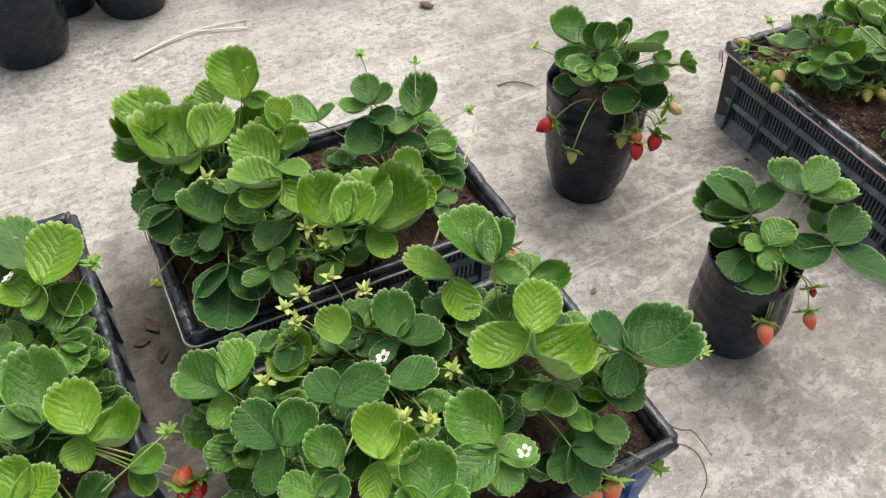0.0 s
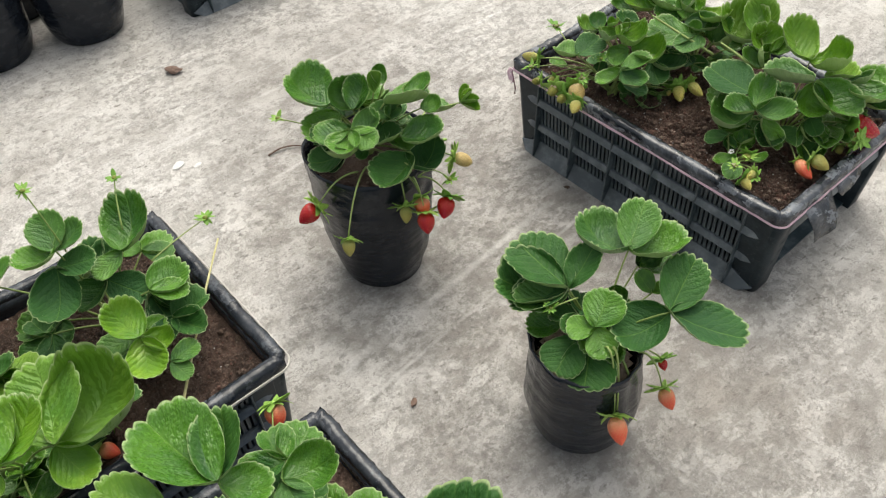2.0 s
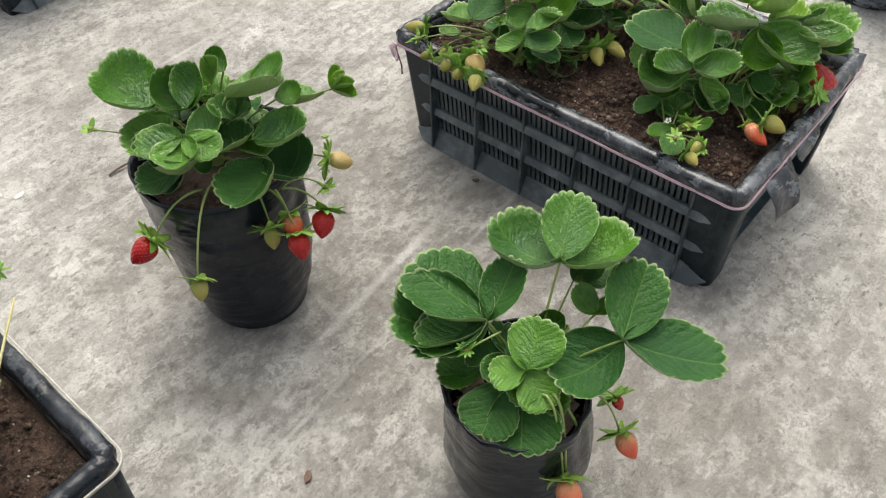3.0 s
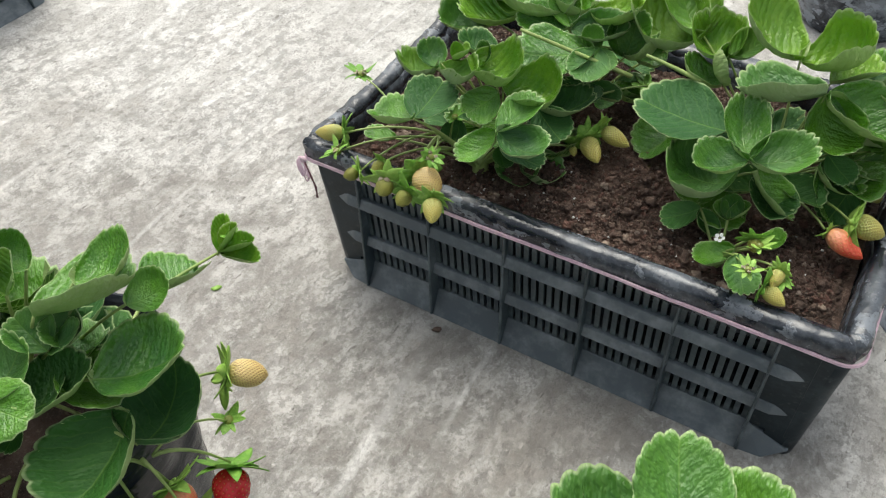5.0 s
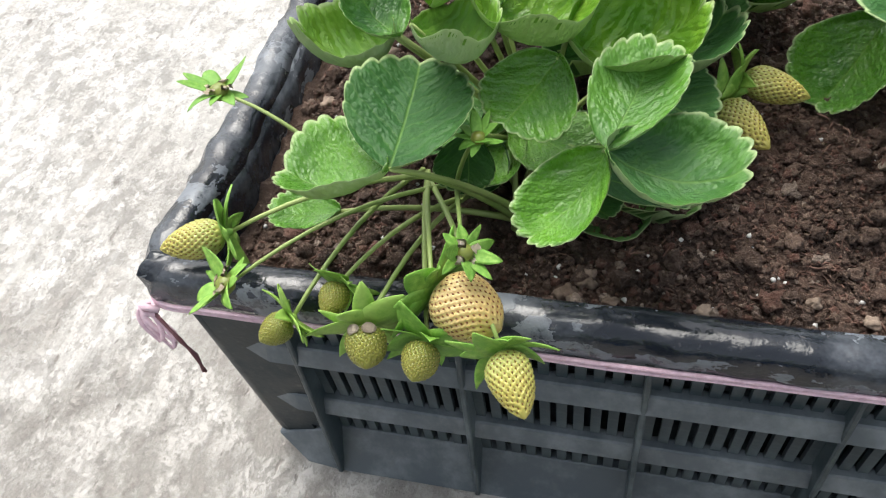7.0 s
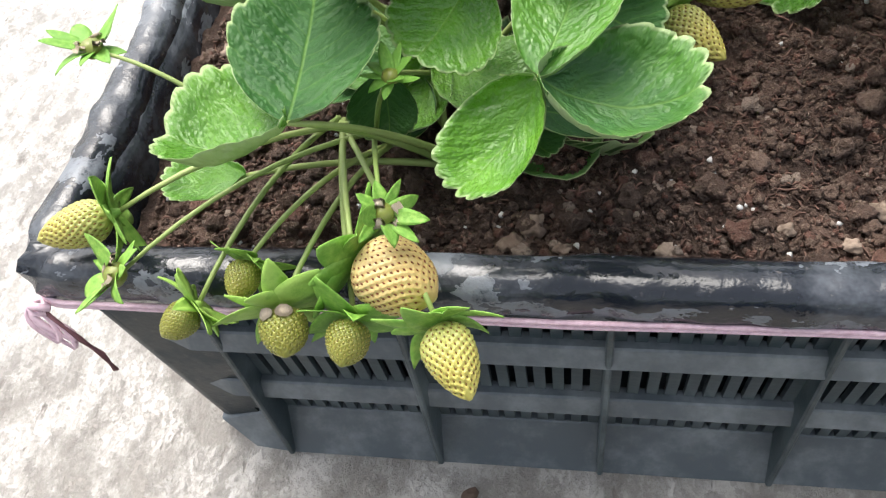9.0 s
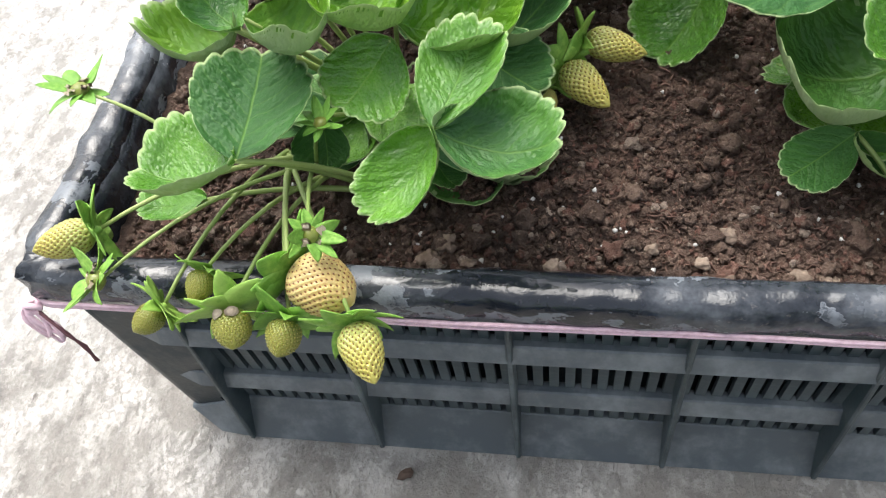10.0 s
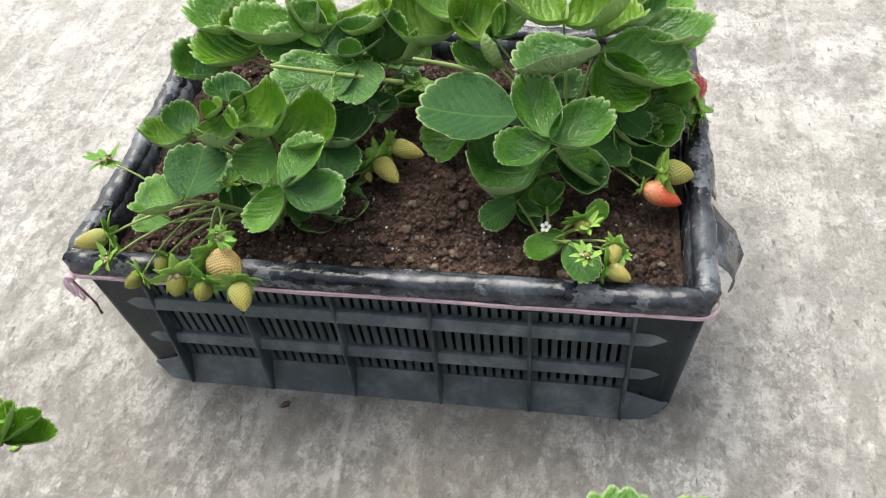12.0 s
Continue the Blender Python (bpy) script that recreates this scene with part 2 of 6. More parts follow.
def leaf_material(name, dark, light, gloss, vein, through, fleck, ridge=0.3, sheen=0.5):
    """A puckered leaf: sunken side veins, small blisters between them, a pale margin, and dull or fresh leaves by chance."""
    m = Nodes(name)
    uv = m.add("UVMap")
    sep = m.tree.nodes.new("ShaderNodeSeparateXYZ")
    m.tree.links.new(uv, sep.inputs[0])
    x, y = sep.outputs[0], sep.outputs[1]
    ax = m.math("ABSOLUTE", x)
    rnd = m.random()
    shift = m.tree.nodes.new("ShaderNodeVectorMath")
    m.put(shift.inputs[0], m.coords())
    m.put(shift.inputs[1], m.math("MULTIPLY", rnd, 57.0))
    p = shift.outputs[0]
    bent = m.math("MULTIPLY", m.math("SUBTRACT", m.noise(p, 5.0, 2), 0.5), 0.12)
    along = m.math("ADD", m.math("SUBTRACT", y, m.math("MULTIPLY", ax, 0.85)), bent)
    f = m.math("FRACT", m.math("MULTIPLY", m.math("ADD", along, m.math("MULTIPLY", m.math("SIGN", x), 0.03)), 8.0))
    off = m.math("ABSOLUTE", m.math("SUBTRACT", f, 0.5))
    side = m.ramp(off, 0.4, 0.5)
    mid = m.ramp(ax, 0.003, 0.014, 1.0, 0.0)
    veins = m.math("MAXIMUM", m.math("MULTIPLY", side, 0.35), mid)
    ring_uv = m.tree.nodes.new("ShaderNodeUVMap")
    ring_uv.uv_map = "margin"
    ring = m.tree.nodes.new("ShaderNodeSeparateXYZ")
    m.tree.links.new(ring_uv.outputs[0], ring.inputs[0])
    margin = m.ramp(ring.outputs[0], 0.955, 0.99)
    blot = m.noise(p, 2.2, 4, 0.6)
    mottle = m.noise(p, 34.0, 4, 0.7)
    c = m.mix(m.math("ADD", m.math("MULTIPLY", m.math("POWER", rnd, 1.3), 0.65), m.math("MULTIPLY", m.ramp(blot, 0.3, 0.7), 0.45), True), dark, light)
    cool = m.ramp(m.math("FRACT", m.math("MULTIPLY", rnd, 7.31)), 0.5, 0.9, 0.0, 0.55)
    c = m.mix(cool, c, (dark[0] * 1.2, dark[1] * 0.95, dark[2] * 2.2))
    c = m.mix(m.math("MULTIPLY", m.ramp(ring.outputs[0], 0.5, 1.0), 0.3), c, light)
    stripe = m.tree.nodes.new("ShaderNodeCombineXYZ")
    m.put(stripe.inputs[0], m.math("MULTIPLY", m.math("ADD", along, m.math("MULTIPLY", m.math("SIGN", x), 3.0)), 1.5))
    m.put(stripe.inputs[1], m.math("ADD", ax, m.math("MULTIPLY", y, 0.5)))
    m.put(stripe.inputs[2], m.math("MULTIPLY", rnd, 40.0))
    pucker = m.noise(stripe.outputs[0], 17.0, 4, 0.62)
    patch = m.math("MULTIPLY", m.ramp(blot, 0.46, 0.62), m.ramp(pucker, 0.42, 0.62))
    c = m.mix(m.math("MULTIPLY", patch, fleck), c, (min(1.0, light[0] * 1.5), light[1] * 1.25, light[2] * 2.2))
    c = m.mix(m.math("MULTIPLY", veins, vein), c, (0.2, 0.36, 0.06))
    c = m.mix(m.ramp(mottle, 0.55, 0.8, 0.0, 0.25), c, (0.15, 0.28, 0.06))
    c = m.mix(m.math("MULTIPLY", margin, 0.65), c, (0.46, 0.58, 0.28))
    cell = m.tree.nodes.new("ShaderNodeTexVoronoi")
    cell.feature = "SMOOTH_F1"
    cell.inputs["Scale"].default_value = 21.0
    cell.inputs["Smoothness"].default_value = 0.5
    m.put(cell.inputs["Vector"], stripe.outputs[0])
    blister = m.ramp(cell.outputs["Distance"], 0.0, 0.7, 1.0, 0.0)
    hair = m.noise(p, 110.0, 2, 0.5)
    h = m.math("SUBTRACT", m.math("ADD", m.math("MULTIPLY", blister, 0.3), m.math("ADD", m.math("MULTIPLY", m.math("MULTIPLY", pucker, 0.7), m.ramp(m.noise(p, 3.0, 2), 0.38, 0.62, 0.3, 1.0)), m.math("MULTIPLY", hair, 0.06))),
               m.math("ADD", m.math("MULTIPLY", m.ramp(off, 0.15, 0.5), ridge), m.math("MULTIPLY", mid, 0.35)))
    shine = m.math("ADD", m.ramp(mottle, 0.3, 0.7, gloss, gloss + 0.16), m.math("MULTIPLY", cool, 0.3))
    m.finish(c, shine, h, 0.27, 0.05, Specular_IOR_Level=sheen)
    out = m.tree.nodes["Material Output"]
    tr = m.tree.nodes.new("ShaderNodeBsdfTranslucent")
    m.tree.links.new(c, tr.inputs["Color"])
    mx = m.tree.nodes.new("ShaderNodeMixShader")
    mx.inputs[0].default_value = through
    m.tree.links.new(m.bsdf.outputs[0], mx.inputs[1])
    m.tree.links.new(tr.outputs[0], mx.inputs[2])
    m.tree.links.new(mx.outputs[0], out.inputs["Surface"])
    return m.mat


def plain_material(name, a, b, rough, scale=60.0, bump=0.15, **more):
    m = Nodes(name)
    p = m.coords()
    n = m.noise(p, scale, 4, 0.65)
    c = m.mix(m.ramp(m.math("ADD", m.math("MULTIPLY", n, 0.7), m.math("MULTIPLY", m.random(), 0.3)), 0.3, 0.7), a, b)
    return m.finish(c, rough, n, bump, 0.001, **more)


def fruit_material(name, top, tip, rough=0.33):
    """Flesh that shades from the shoulder to the tip along its length."""
    m = Nodes(name)
    tc = m.coords(which="UV")
    sep = m.tree.nodes.new("ShaderNodeSeparateXYZ")
    m.tree.links.new(tc, sep.inputs[0])
    blot = m.noise(m.coords(), 35.0, 3)
    c = m.mix(m.ramp(m.math("ADD", sep.outputs[1], m.math("MULTIPLY", m.math("SUBTRACT", blot, 0.5), 0.8)), 0.1, 0.7), top, tip)
    return m.finish(c, rough, blot, 0.1, 0.001, Subsurface_Weight=0.12, Subsurface_Radius=(0.004, 0.002, 0.001), Specular_IOR_Level=0.45)


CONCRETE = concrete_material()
CRATE_BLACK = crate_material("black_crate_plastic", (0.028, 0.045, 0.053), (0.17, 0.205, 0.22))
CRATE_DUSTY = crate_material("dusty_crate_plastic", (0.095, 0.115, 0.13), (0.27, 0.295, 0.31))
CRATE_BARE = crate_material("bare_black_crate_plastic", (0.014, 0.022, 0.027), (0.05, 0.065, 0.075), 0.2)
CRATE_BLUE = crate_material("blue_crate_plastic", (0.015, 0.09, 0.26), (0.1, 0.16, 0.25))
LINER = plastic_film_material("black_liner_film", 0.75, (1, 1, 1.5), 0.45, 0.55)
LINER_CLEAN = plastic_film_material("clean_black_liner_film", 0.3, (1, 1, 1.5), 0.4, 0.4)
BAG = plastic_film_material("black_bag_film", 0.05, (0.35, 0.35, 1.2), 0.7, 0.3, 34.0)
BAG_GREY = plastic_film_material("dusty_bag_film", 1.6, (0.8, 0.8, 3.5), 0.4)
SOIL = soil_material()
FLAKES = flake_material()
DRY_SOIL = plain_material("dry_soil", (0.1, 0.068, 0.05), (0.28, 0.215, 0.165), 0.9, 200, 1.0)
LEAF_TOP = leaf_material("leaf_upper_face", (0.02, 0.1, 0.015), (0.125, 0.31, 0.026), 0.22, 0.3, 0.17, 0.08)
LEAF_YOUNG = leaf_material("young_leaf_upper_face", (0.065, 0.22, 0.012), (0.25, 0.45, 0.038), 0.25, 0.35, 0.22, 0.22, 0.9)
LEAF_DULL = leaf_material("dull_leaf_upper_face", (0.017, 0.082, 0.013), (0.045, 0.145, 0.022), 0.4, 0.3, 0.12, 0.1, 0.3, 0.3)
LEAF_UNDER = leaf_material("leaf_under_face", (0.32, 0.48, 0.15), (0.46, 0.6, 0.24), 0.5, 0.5, 0.4, 0.2)
STALK = plain_material("green_stalk", (0.17, 0.25, 0.06), (0.3, 0.38, 0.12), 0.5, 40)
RUNNER = plain_material("reddish_runner", (0.16, 0.06, 0.04), (0.25, 0.13, 0.07), 0.55, 40)
SEPAL = plain_material("green_sepal", (0.12, 0.29, 0.03), (0.3, 0.48, 0.09), 0.6, 7, 0.4)
SEPAL_YELLOW = plain_material("yellow_green_sepal", (0.27, 0.38, 0.06), (0.45, 0.53, 0.15), 0.5, 70, 0.3)
FRUIT_GREEN = fruit_material("unripe_green_flesh", (0.34, 0.36, 0.1), (0.45, 0.4, 0.1))
FRUIT_CREAM = fruit_material("unripe_cream_flesh", (0.6, 0.46, 0.2), (0.55, 0.4, 0.15))
FRUIT_OLIVE = fruit_material("unripe_olive_flesh", (0.17, 0.2, 0.035), (0.24, 0.24, 0.045))
FRUIT_ORANGE = fruit_material("half_ripe_flesh", (0.7, 0.3, 0.16), (0.72, 0.1, 0.05))
FRUIT_RED = fruit_material("ripe_red_flesh", (0.5, 0.02, 0.02), (0.42, 0.01, 0.02), 0.25)
SEED_YELLOW = plain_material("pale_seed", (0.45, 0.3, 0.05), (0.6, 0.42, 0.1), 0.45)
SEED_BROWN = plain_material("brown_seed", (0.16, 0.085, 0.02), (0.26, 0.14, 0.035), 0.5)
SEED_RUST = plain_material("rust_seed", (0.2, 0.06, 0.025), (0.32, 0.11, 0.035), 0.45)
SEED_OLIVE = plain_material("olive_seed", (0.24, 0.23, 0.05), (0.34, 0.31, 0.08), 0.45)
PETAL_WHITE = plain_material("white_petal", (0.7, 0.7, 0.66), (0.82, 0.82, 0.78), 0.6)
PETAL_DRY = plain_material("withered_petal", (0.5, 0.4, 0.3), (0.7, 0.62, 0.5), 0.8)
YARN = plain_material("mauve_yarn", (0.5, 0.31, 0.38), (0.72, 0.53, 0.6), 0.85, 300, 0.5)
YARN_DARK = plain_material("maroon_yarn", (0.08, 0.03, 0.04), (0.16, 0.07, 0.08), 0.85, 300, 0.5)
TWINE = plain_material("grey_twine", (0.5, 0.48, 0.43), (0.7, 0.67, 0.62), 0.85, 300, 0.4)
STRAW = plain_material("yellow_straw", (0.5, 0.47, 0.2), (0.68, 0.62, 0.34), 0.7, 160, 0.3)
TWIG = plain_material("dry_straw", (0.7, 0.65, 0.57), (0.85, 0.81, 0.73), 0.85, 120, 0.4)
DEBRIS = plain_material("dead_leaf_brown", (0.09, 0.06, 0.045), (0.2, 0.13, 0.1), 0.85, 90, 0.5)
CHIP = plain_material("white_chip", (0.55, 0.54, 0.52), (0.66, 0.65, 0.63), 0.8, 80, 0.4)


# ---- building helpers ----
def mesh_of(name, bm, materials, smooth=False):
    me = bpy.data.meshes.new(name)
    bm.to_mesh(me)
    bm.free()
    for mt in materials if isinstance(materials, (list, tuple)) else [materials]:
        me.materials.append(mt)
    if smooth:
        for poly in me.polygons:
            poly.use_smooth = True
    return me


def child(name, me, parent, world_pose=None, label=""):
    """A mesh object under a thing or a part, at a pose given in the parent's own space."""
    ob = new(name, me)
    ob.parent = parent
    if world_pose is not None:
        ob.matrix_basis = world_pose
    if label:
        ob["label"] = label
    return ob


def part(name, bm, material, parent, label="", smooth=False):
    return child(name, mesh_of(name, bm, material, smooth), parent, None, label)


def thing(name, place, label, category, group="", kind=""):
    ob = new(name)
    ob.empty_display_size = 0.05
    ob.matrix_basis = place if isinstance(place, Matrix) else Matrix.Translation(place)
    return tagged(ob, label, category, group, kind)


def hexa(bm, corners):
    """A six-sided solid from eight corners: four below, four above, both counter-clockwise from above."""
    v = [bm.verts.new(c) for c in corners]
    for f in ((3, 2, 1, 0), (4, 5, 6, 7), (0, 1, 5, 4), (1, 2, 6, 5), (2, 3, 7, 6), (3, 0, 4, 7)):
        bm.faces.new([v[k] for k in f])


def tube(bm, points, radii, sides=6, material=0):
    """A tube along points, closed at both ends."""
    pts = [Vector(p) for p in points]
    rings = []
    side = None
    for k, p in enumerate(pts):
        d = (pts[min(k + 1, len(pts) - 1)] - pts[max(k - 1, 0)]).normalized()
        if side is None:
            side = d.orthogonal().normalized()
        side = (side - d * side.dot(d)).normalized()
        up = d.cross(side)
        r = radii[k] if isinstance(radii, (list, tuple)) else radii
        rings.append([bm.verts.new(p + (side * math.cos(a) + up * math.sin(a)) * r) for a in (2 * math.pi * s / sides for s in range(sides))])
    faces = []
    for a, b in zip(rings, rings[1:]):
        for s in range(sides):
            faces.append(bm.faces.new((a[s], a[(s + 1) % sides], b[(s + 1) % sides], b[s])))
    faces.append(bm.faces.new(rings[0][::-1]))
    faces.append(bm.faces.new(rings[-1]))
    for f in faces:
        f.material_index, f.smooth = material, True


def arc(a, b, c, n=8):
    """Points of a quadratic curve from a to c, pulled towards b."""
    a, b, c = Vector(a), Vector(b), Vector(c)
    return [a.lerp(b, t).lerp(b.lerp(c, t), t) for t in (k / n for k in range(n + 1))]


def wobble(p, scale, seed=0.0):
    return noise.noise(Vector((p[0] * scale + seed, p[1] * scale - seed, p[2] * scale + 2 * seed)))


# ---- ground ----
bm = bmesh.new()
hexa(bm, [(-60, -60, -0.2), (60, -60, -0.2), (60, 60, -0.2), (-60, 60, -0.2), (-60, -60, 0), (60, -60, 0), (60, 60, 0), (-60, 60, 0)])
tagged(new("ground", mesh_of("ground", bm, CONCRETE)), "worn pale grey concrete floor with brushed streaks, stains and painted shade", "floor", kind="structure")

# ---- crates ----
LONG, SHORT, HIGH, DRAFT = 0.55, 0.36, 0.19, 0.012
RAILS = ((0.122, 0.134), (0.064, 0.075))


def side_point(half_out, s, z, out):
    """A point on a crate's side that faces -y: s along it, z up, out of the wall; the wall leans out towards the rim."""
    return (s, -(half_out - DRAFT * (1 - z / HIGH)) - out, z)


def side_block(bm, half_out, s0, s1, z0, z1, o0, o1, lean0=0.0, lean1=0.0):
    """A block on a side. lean: how far the block's outer face is pushed out further at its foot and its head."""
    q = lambda s, z, o: side_point(half_out, s, z, o)
    hexa(bm, [q(s0, z0, o1 + lean0), q(s1, z0, o1 + lean0), q(s1, z0, o0), q(s0, z0, o0),
              q(s0, z1, o1 + lean1), q(s1, z1, o1 + lean1), q(s1, z1, o0), q(s0, z1, o0)])


def rail_bar(half_out, reach, tip, z0, z1):
    """A ledge along a side whose ends run out to a point."""
    bm = bmesh.new()
    loops = []
    for at, full in ((-reach, 0.0), (-reach + tip, 1.0), (reach - tip, 1.0), (reach, 0.0)):
        mid, half = (z0 + z1) / 2 - 0.002 * (1 - full), (z1 - z0) / 2 * (0.35 + 0.65 * full)
        lo, hi = -0.006 + 0.0085 * full, -0.007 + 0.0045 * full
        loops.append([bm.verts.new(side_point(half_out, at, z, o)) for z, o in ((mid - half, -0.01), (mid - half, lo), (mid + half, hi), (mid + half, -0.01))])
    for a, b in zip(loops, loops[1:]):
        for k in range(4):
            bm.faces.new((a[k], a[(k + 1) % 4], b[(k + 1) % 4], b[k]))
    bm.faces.new(loops[0][::-1])
    bm.faces.new(loops[-1])
    bmesh.ops.recalc_face_normals(bm, faces=bm.faces[:])
    return bm


def build_side(crate, length, half_out, panels, turn, mat, detail, recessed=False):
    """One wall of a crate: band, rails, ribs, slats, with its pieces as parts; a short wall is hollowed below its upper rail."""
    pose_m = pose(0, 0, 0, 0, 0, turn)
    h = length / 2
    first = 0.057
    pitch = (length - 2 * first) / panels
    ribs = [-h + first + pitch * k for k in range(panels + 1)]
    ends = h - 0.014
    dusty, bare = (CRATE_DUSTY, CRATE_BARE) if mat is CRATE_BLACK else (mat, mat)

    def piece(name, bm, label="", own=None):
        bmesh.ops.bevel(bm, geom=bm.edges[:], offset=0.0008, segments=1, affect="EDGES")
        return child(name, mesh_of(name, bm, own or mat), crate, pose_m, label)

    bm = bmesh.new()
    side_block(bm, half_out, -ends, ends, 0.166, 0.19, -0.010, -0.001)
    piece("top_band", bm)
    slat_count = 10
    if recessed:
        bm = bmesh.new()
        side_block(bm, half_out, -h + 0.03, h - 0.03, 0.008, 0.122, -0.036, -0.032)
        piece("end_panel", bm, "hollow end wall")
        bm = bmesh.new()
        side_block(bm, half_out, -h + 0.03, h - 0.03, 0.118, 0.1225, -0.036, -0.009)
        piece("ledge", bm)
        piece("rail", rail_bar(half_out, h - 0.024, 0.018, *RAILS[0]), "", dusty)
        for sign in (-1, 1):
            for z0, z1 in (RAILS[1], (0.02, 0.03)):
                bm = bmesh.new()
                a, b = sorted((sign * (h - 0.03), sign * (h - 0.05)))
                side_block(bm, half_out, a, b, z0, z1, -0.02, -0.002)
                piece("rail_stub", bm)
        rows = ((0.134, 0.166),)
    else:
        bm = bmesh.new()
        side_block(bm, half_out, -h + first, h - first, 0.0, 0.03, -0.012, -0.006, 0.018, 0.0)
        piece("bottom_band", bm, "dusty flared foot", dusty)
        for sign in (-1, 1):
            bm = bmesh.new()
            q = lambda s, z, o: side_point(half_out, sign * s, z, o)
            inner, low, high = h - first, h - 0.034, h - 0.013
            hexa(bm, [q(low, 0, 0.01), q(inner, 0, 0.012), q(inner, 0, -0.012), q(low, 0, -0.012),
                      q(high, 0.012, -0.002), q(inner, 0.03, -0.004), q(inner, 0.03, -0.012), q(high, 0.012, -0.012)])
            bmesh.ops.recalc_face_normals(bm, faces=bm.faces[:])
            piece("foot", bm, "dusty slanted foot", dusty)
            bm = bmesh.new()
            a, b = sorted((sign * (h - 0.022), sign * (h - first)))
            side_block(bm, half_out, a, b, 0.03, 0.166, -0.010, -0.0035)
            piece("end_panel", bm, "", bare)
        for z0, z1 in RAILS:
            piece("rail", rail_bar(half_out, h - 0.02, 0.022, z0, z1), "", dusty)
        for s in ribs:
            bm = bmesh.new()
            side_block(bm, half_out, s - 0.0016, s + 0.0016, 0.001, 0.166, -0.008, 0.0, 0.0135, -0.002)
            piece("rib", bm)
        rows = ((0.134, 0.166), (0.075, 0.122), (0.03, 0.064))
    if not detail:
        return
    for z0, z1 in rows:
        bm = bmesh.new()
        side_block(bm, half_out, -0.0026, 0.0026, z0, z1, -0.010, -0.0065)
        me = mesh_of("slat", bm, mat)
        for s in ribs[:-1]:
            for k in range(slat_count):
                child("slat", me, crate, pose_m @ pose(s + pitch * (k + 0.5) / slat_count, 0, 0))


def build_crate(place, mat, label, detail=True):
    crate = thing("plastic_crate", place, label, "crate", "planting crates")
    hx, hy = LONG / 2, SHORT / 2
    build_side(crate, LONG, hy, 5, 0, mat, detail)
    build_side(crate, LONG, hy, 5, 180, mat, detail)
    build_side(crate, SHORT, hx, 3, 90, mat, detail, True)
    build_side(crate, SHORT, hx, 3, -90, mat, detail, True)
    for sx, sy in ((1, 1), (-1, 1), (-1, -1), (1, -1)):
        bm = bmesh.new()
        loops = []
        for z, flare, deep in ((0.0, 0.0, 0.034), (0.03, 0.0, 0.034), (0.118, 0.0, 0.034), (0.122, 0.0, 0.006), (HIGH - 0.008, 0.0, 0.006)):
            d = DRAFT * (1 - z / HIGH) + 0.004
            x, y, r = hx - d + 0.007, hy - d, 0.012
            outer = [(x - 0.032, y), (x - r, y)] + [(x - r + (r + flare) * math.sin(a), y - r + (r + flare) * math.cos(a)) for a in (math.pi / 2 * k / 6 for k in range(1, 6))] + [(x + flare, y - r), (x + flare * 0.5, y - 0.04)]
            ring = outer + [(x - deep, y - 0.04), (x - deep, y - 0.036), (x - 0.005, y - 0.035), (x - 0.006, y - 0.02), (x - 0.02, y - 0.006), (x - 0.032, y - 0.005)]
            loops.append([bm.verts.new((sx * a, sy * b, z)) for a, b in ring])
        n = len(loops[0])
        for a, b in zip(loops, loops[1:]):
            for k in range(n):
                bm.faces.new((a[k], a[(k + 1) % n], b[(k + 1) % n], b[k])).smooth = k in range(1, 8)
        bm.faces.new(loops[0])
        bm.faces.new(loops[-1])
        bmesh.ops.recalc_face_normals(bm, faces=bm.faces[:])
        part("corner_post", bm, CRATE_BARE if mat is CRATE_BLACK else mat, crate)
    bm = bmesh.new()
    x, y = hx - DRAFT - 0.008, hy - DRAFT - 0.008
    hexa(bm, [(-x, -y, 0.003), (x, -y, 0.003), (x, y, 0.003), (-x, y, 0.003), (-x, -y, 0.007), (x, -y, 0.007), (x, y, 0.007), (-x, y, 0.007)])
    part("base_panel", bm, mat, crate)
    return crate


def rim_path(hx, hy, r, n=6, step=0.004):
    """Points and outward directions along a rounded rectangle."""
    out = []
    for k, (cx, cy) in enumerate(((hx - r, hy - r), (-hx + r, hy - r), (-hx + r, -hy + r), (hx - r, -hy + r))):
        for j in range(n + 1):
            a = math.pi / 2 * (k + j / n)
            out.append((cx + r * math.cos(a), cy + r * math.sin(a), math.cos(a), math.sin(a)))
    dense = []
    for (x0, y0, u0, v0), (x1, y1, u1, v1) in zip(out, out[1:] + out[:1]):
        m = max(1, round(math.hypot(x1 - x0, y1 - y0) / step))
        for j in range(m):
            t = j / m
            dense.append((x0 + (x1 - x0) * t, y0 + (y1 - y0) * t, u0 + (u1 - u0) * t, v0 + (v1 - v0) * t))
    return dense


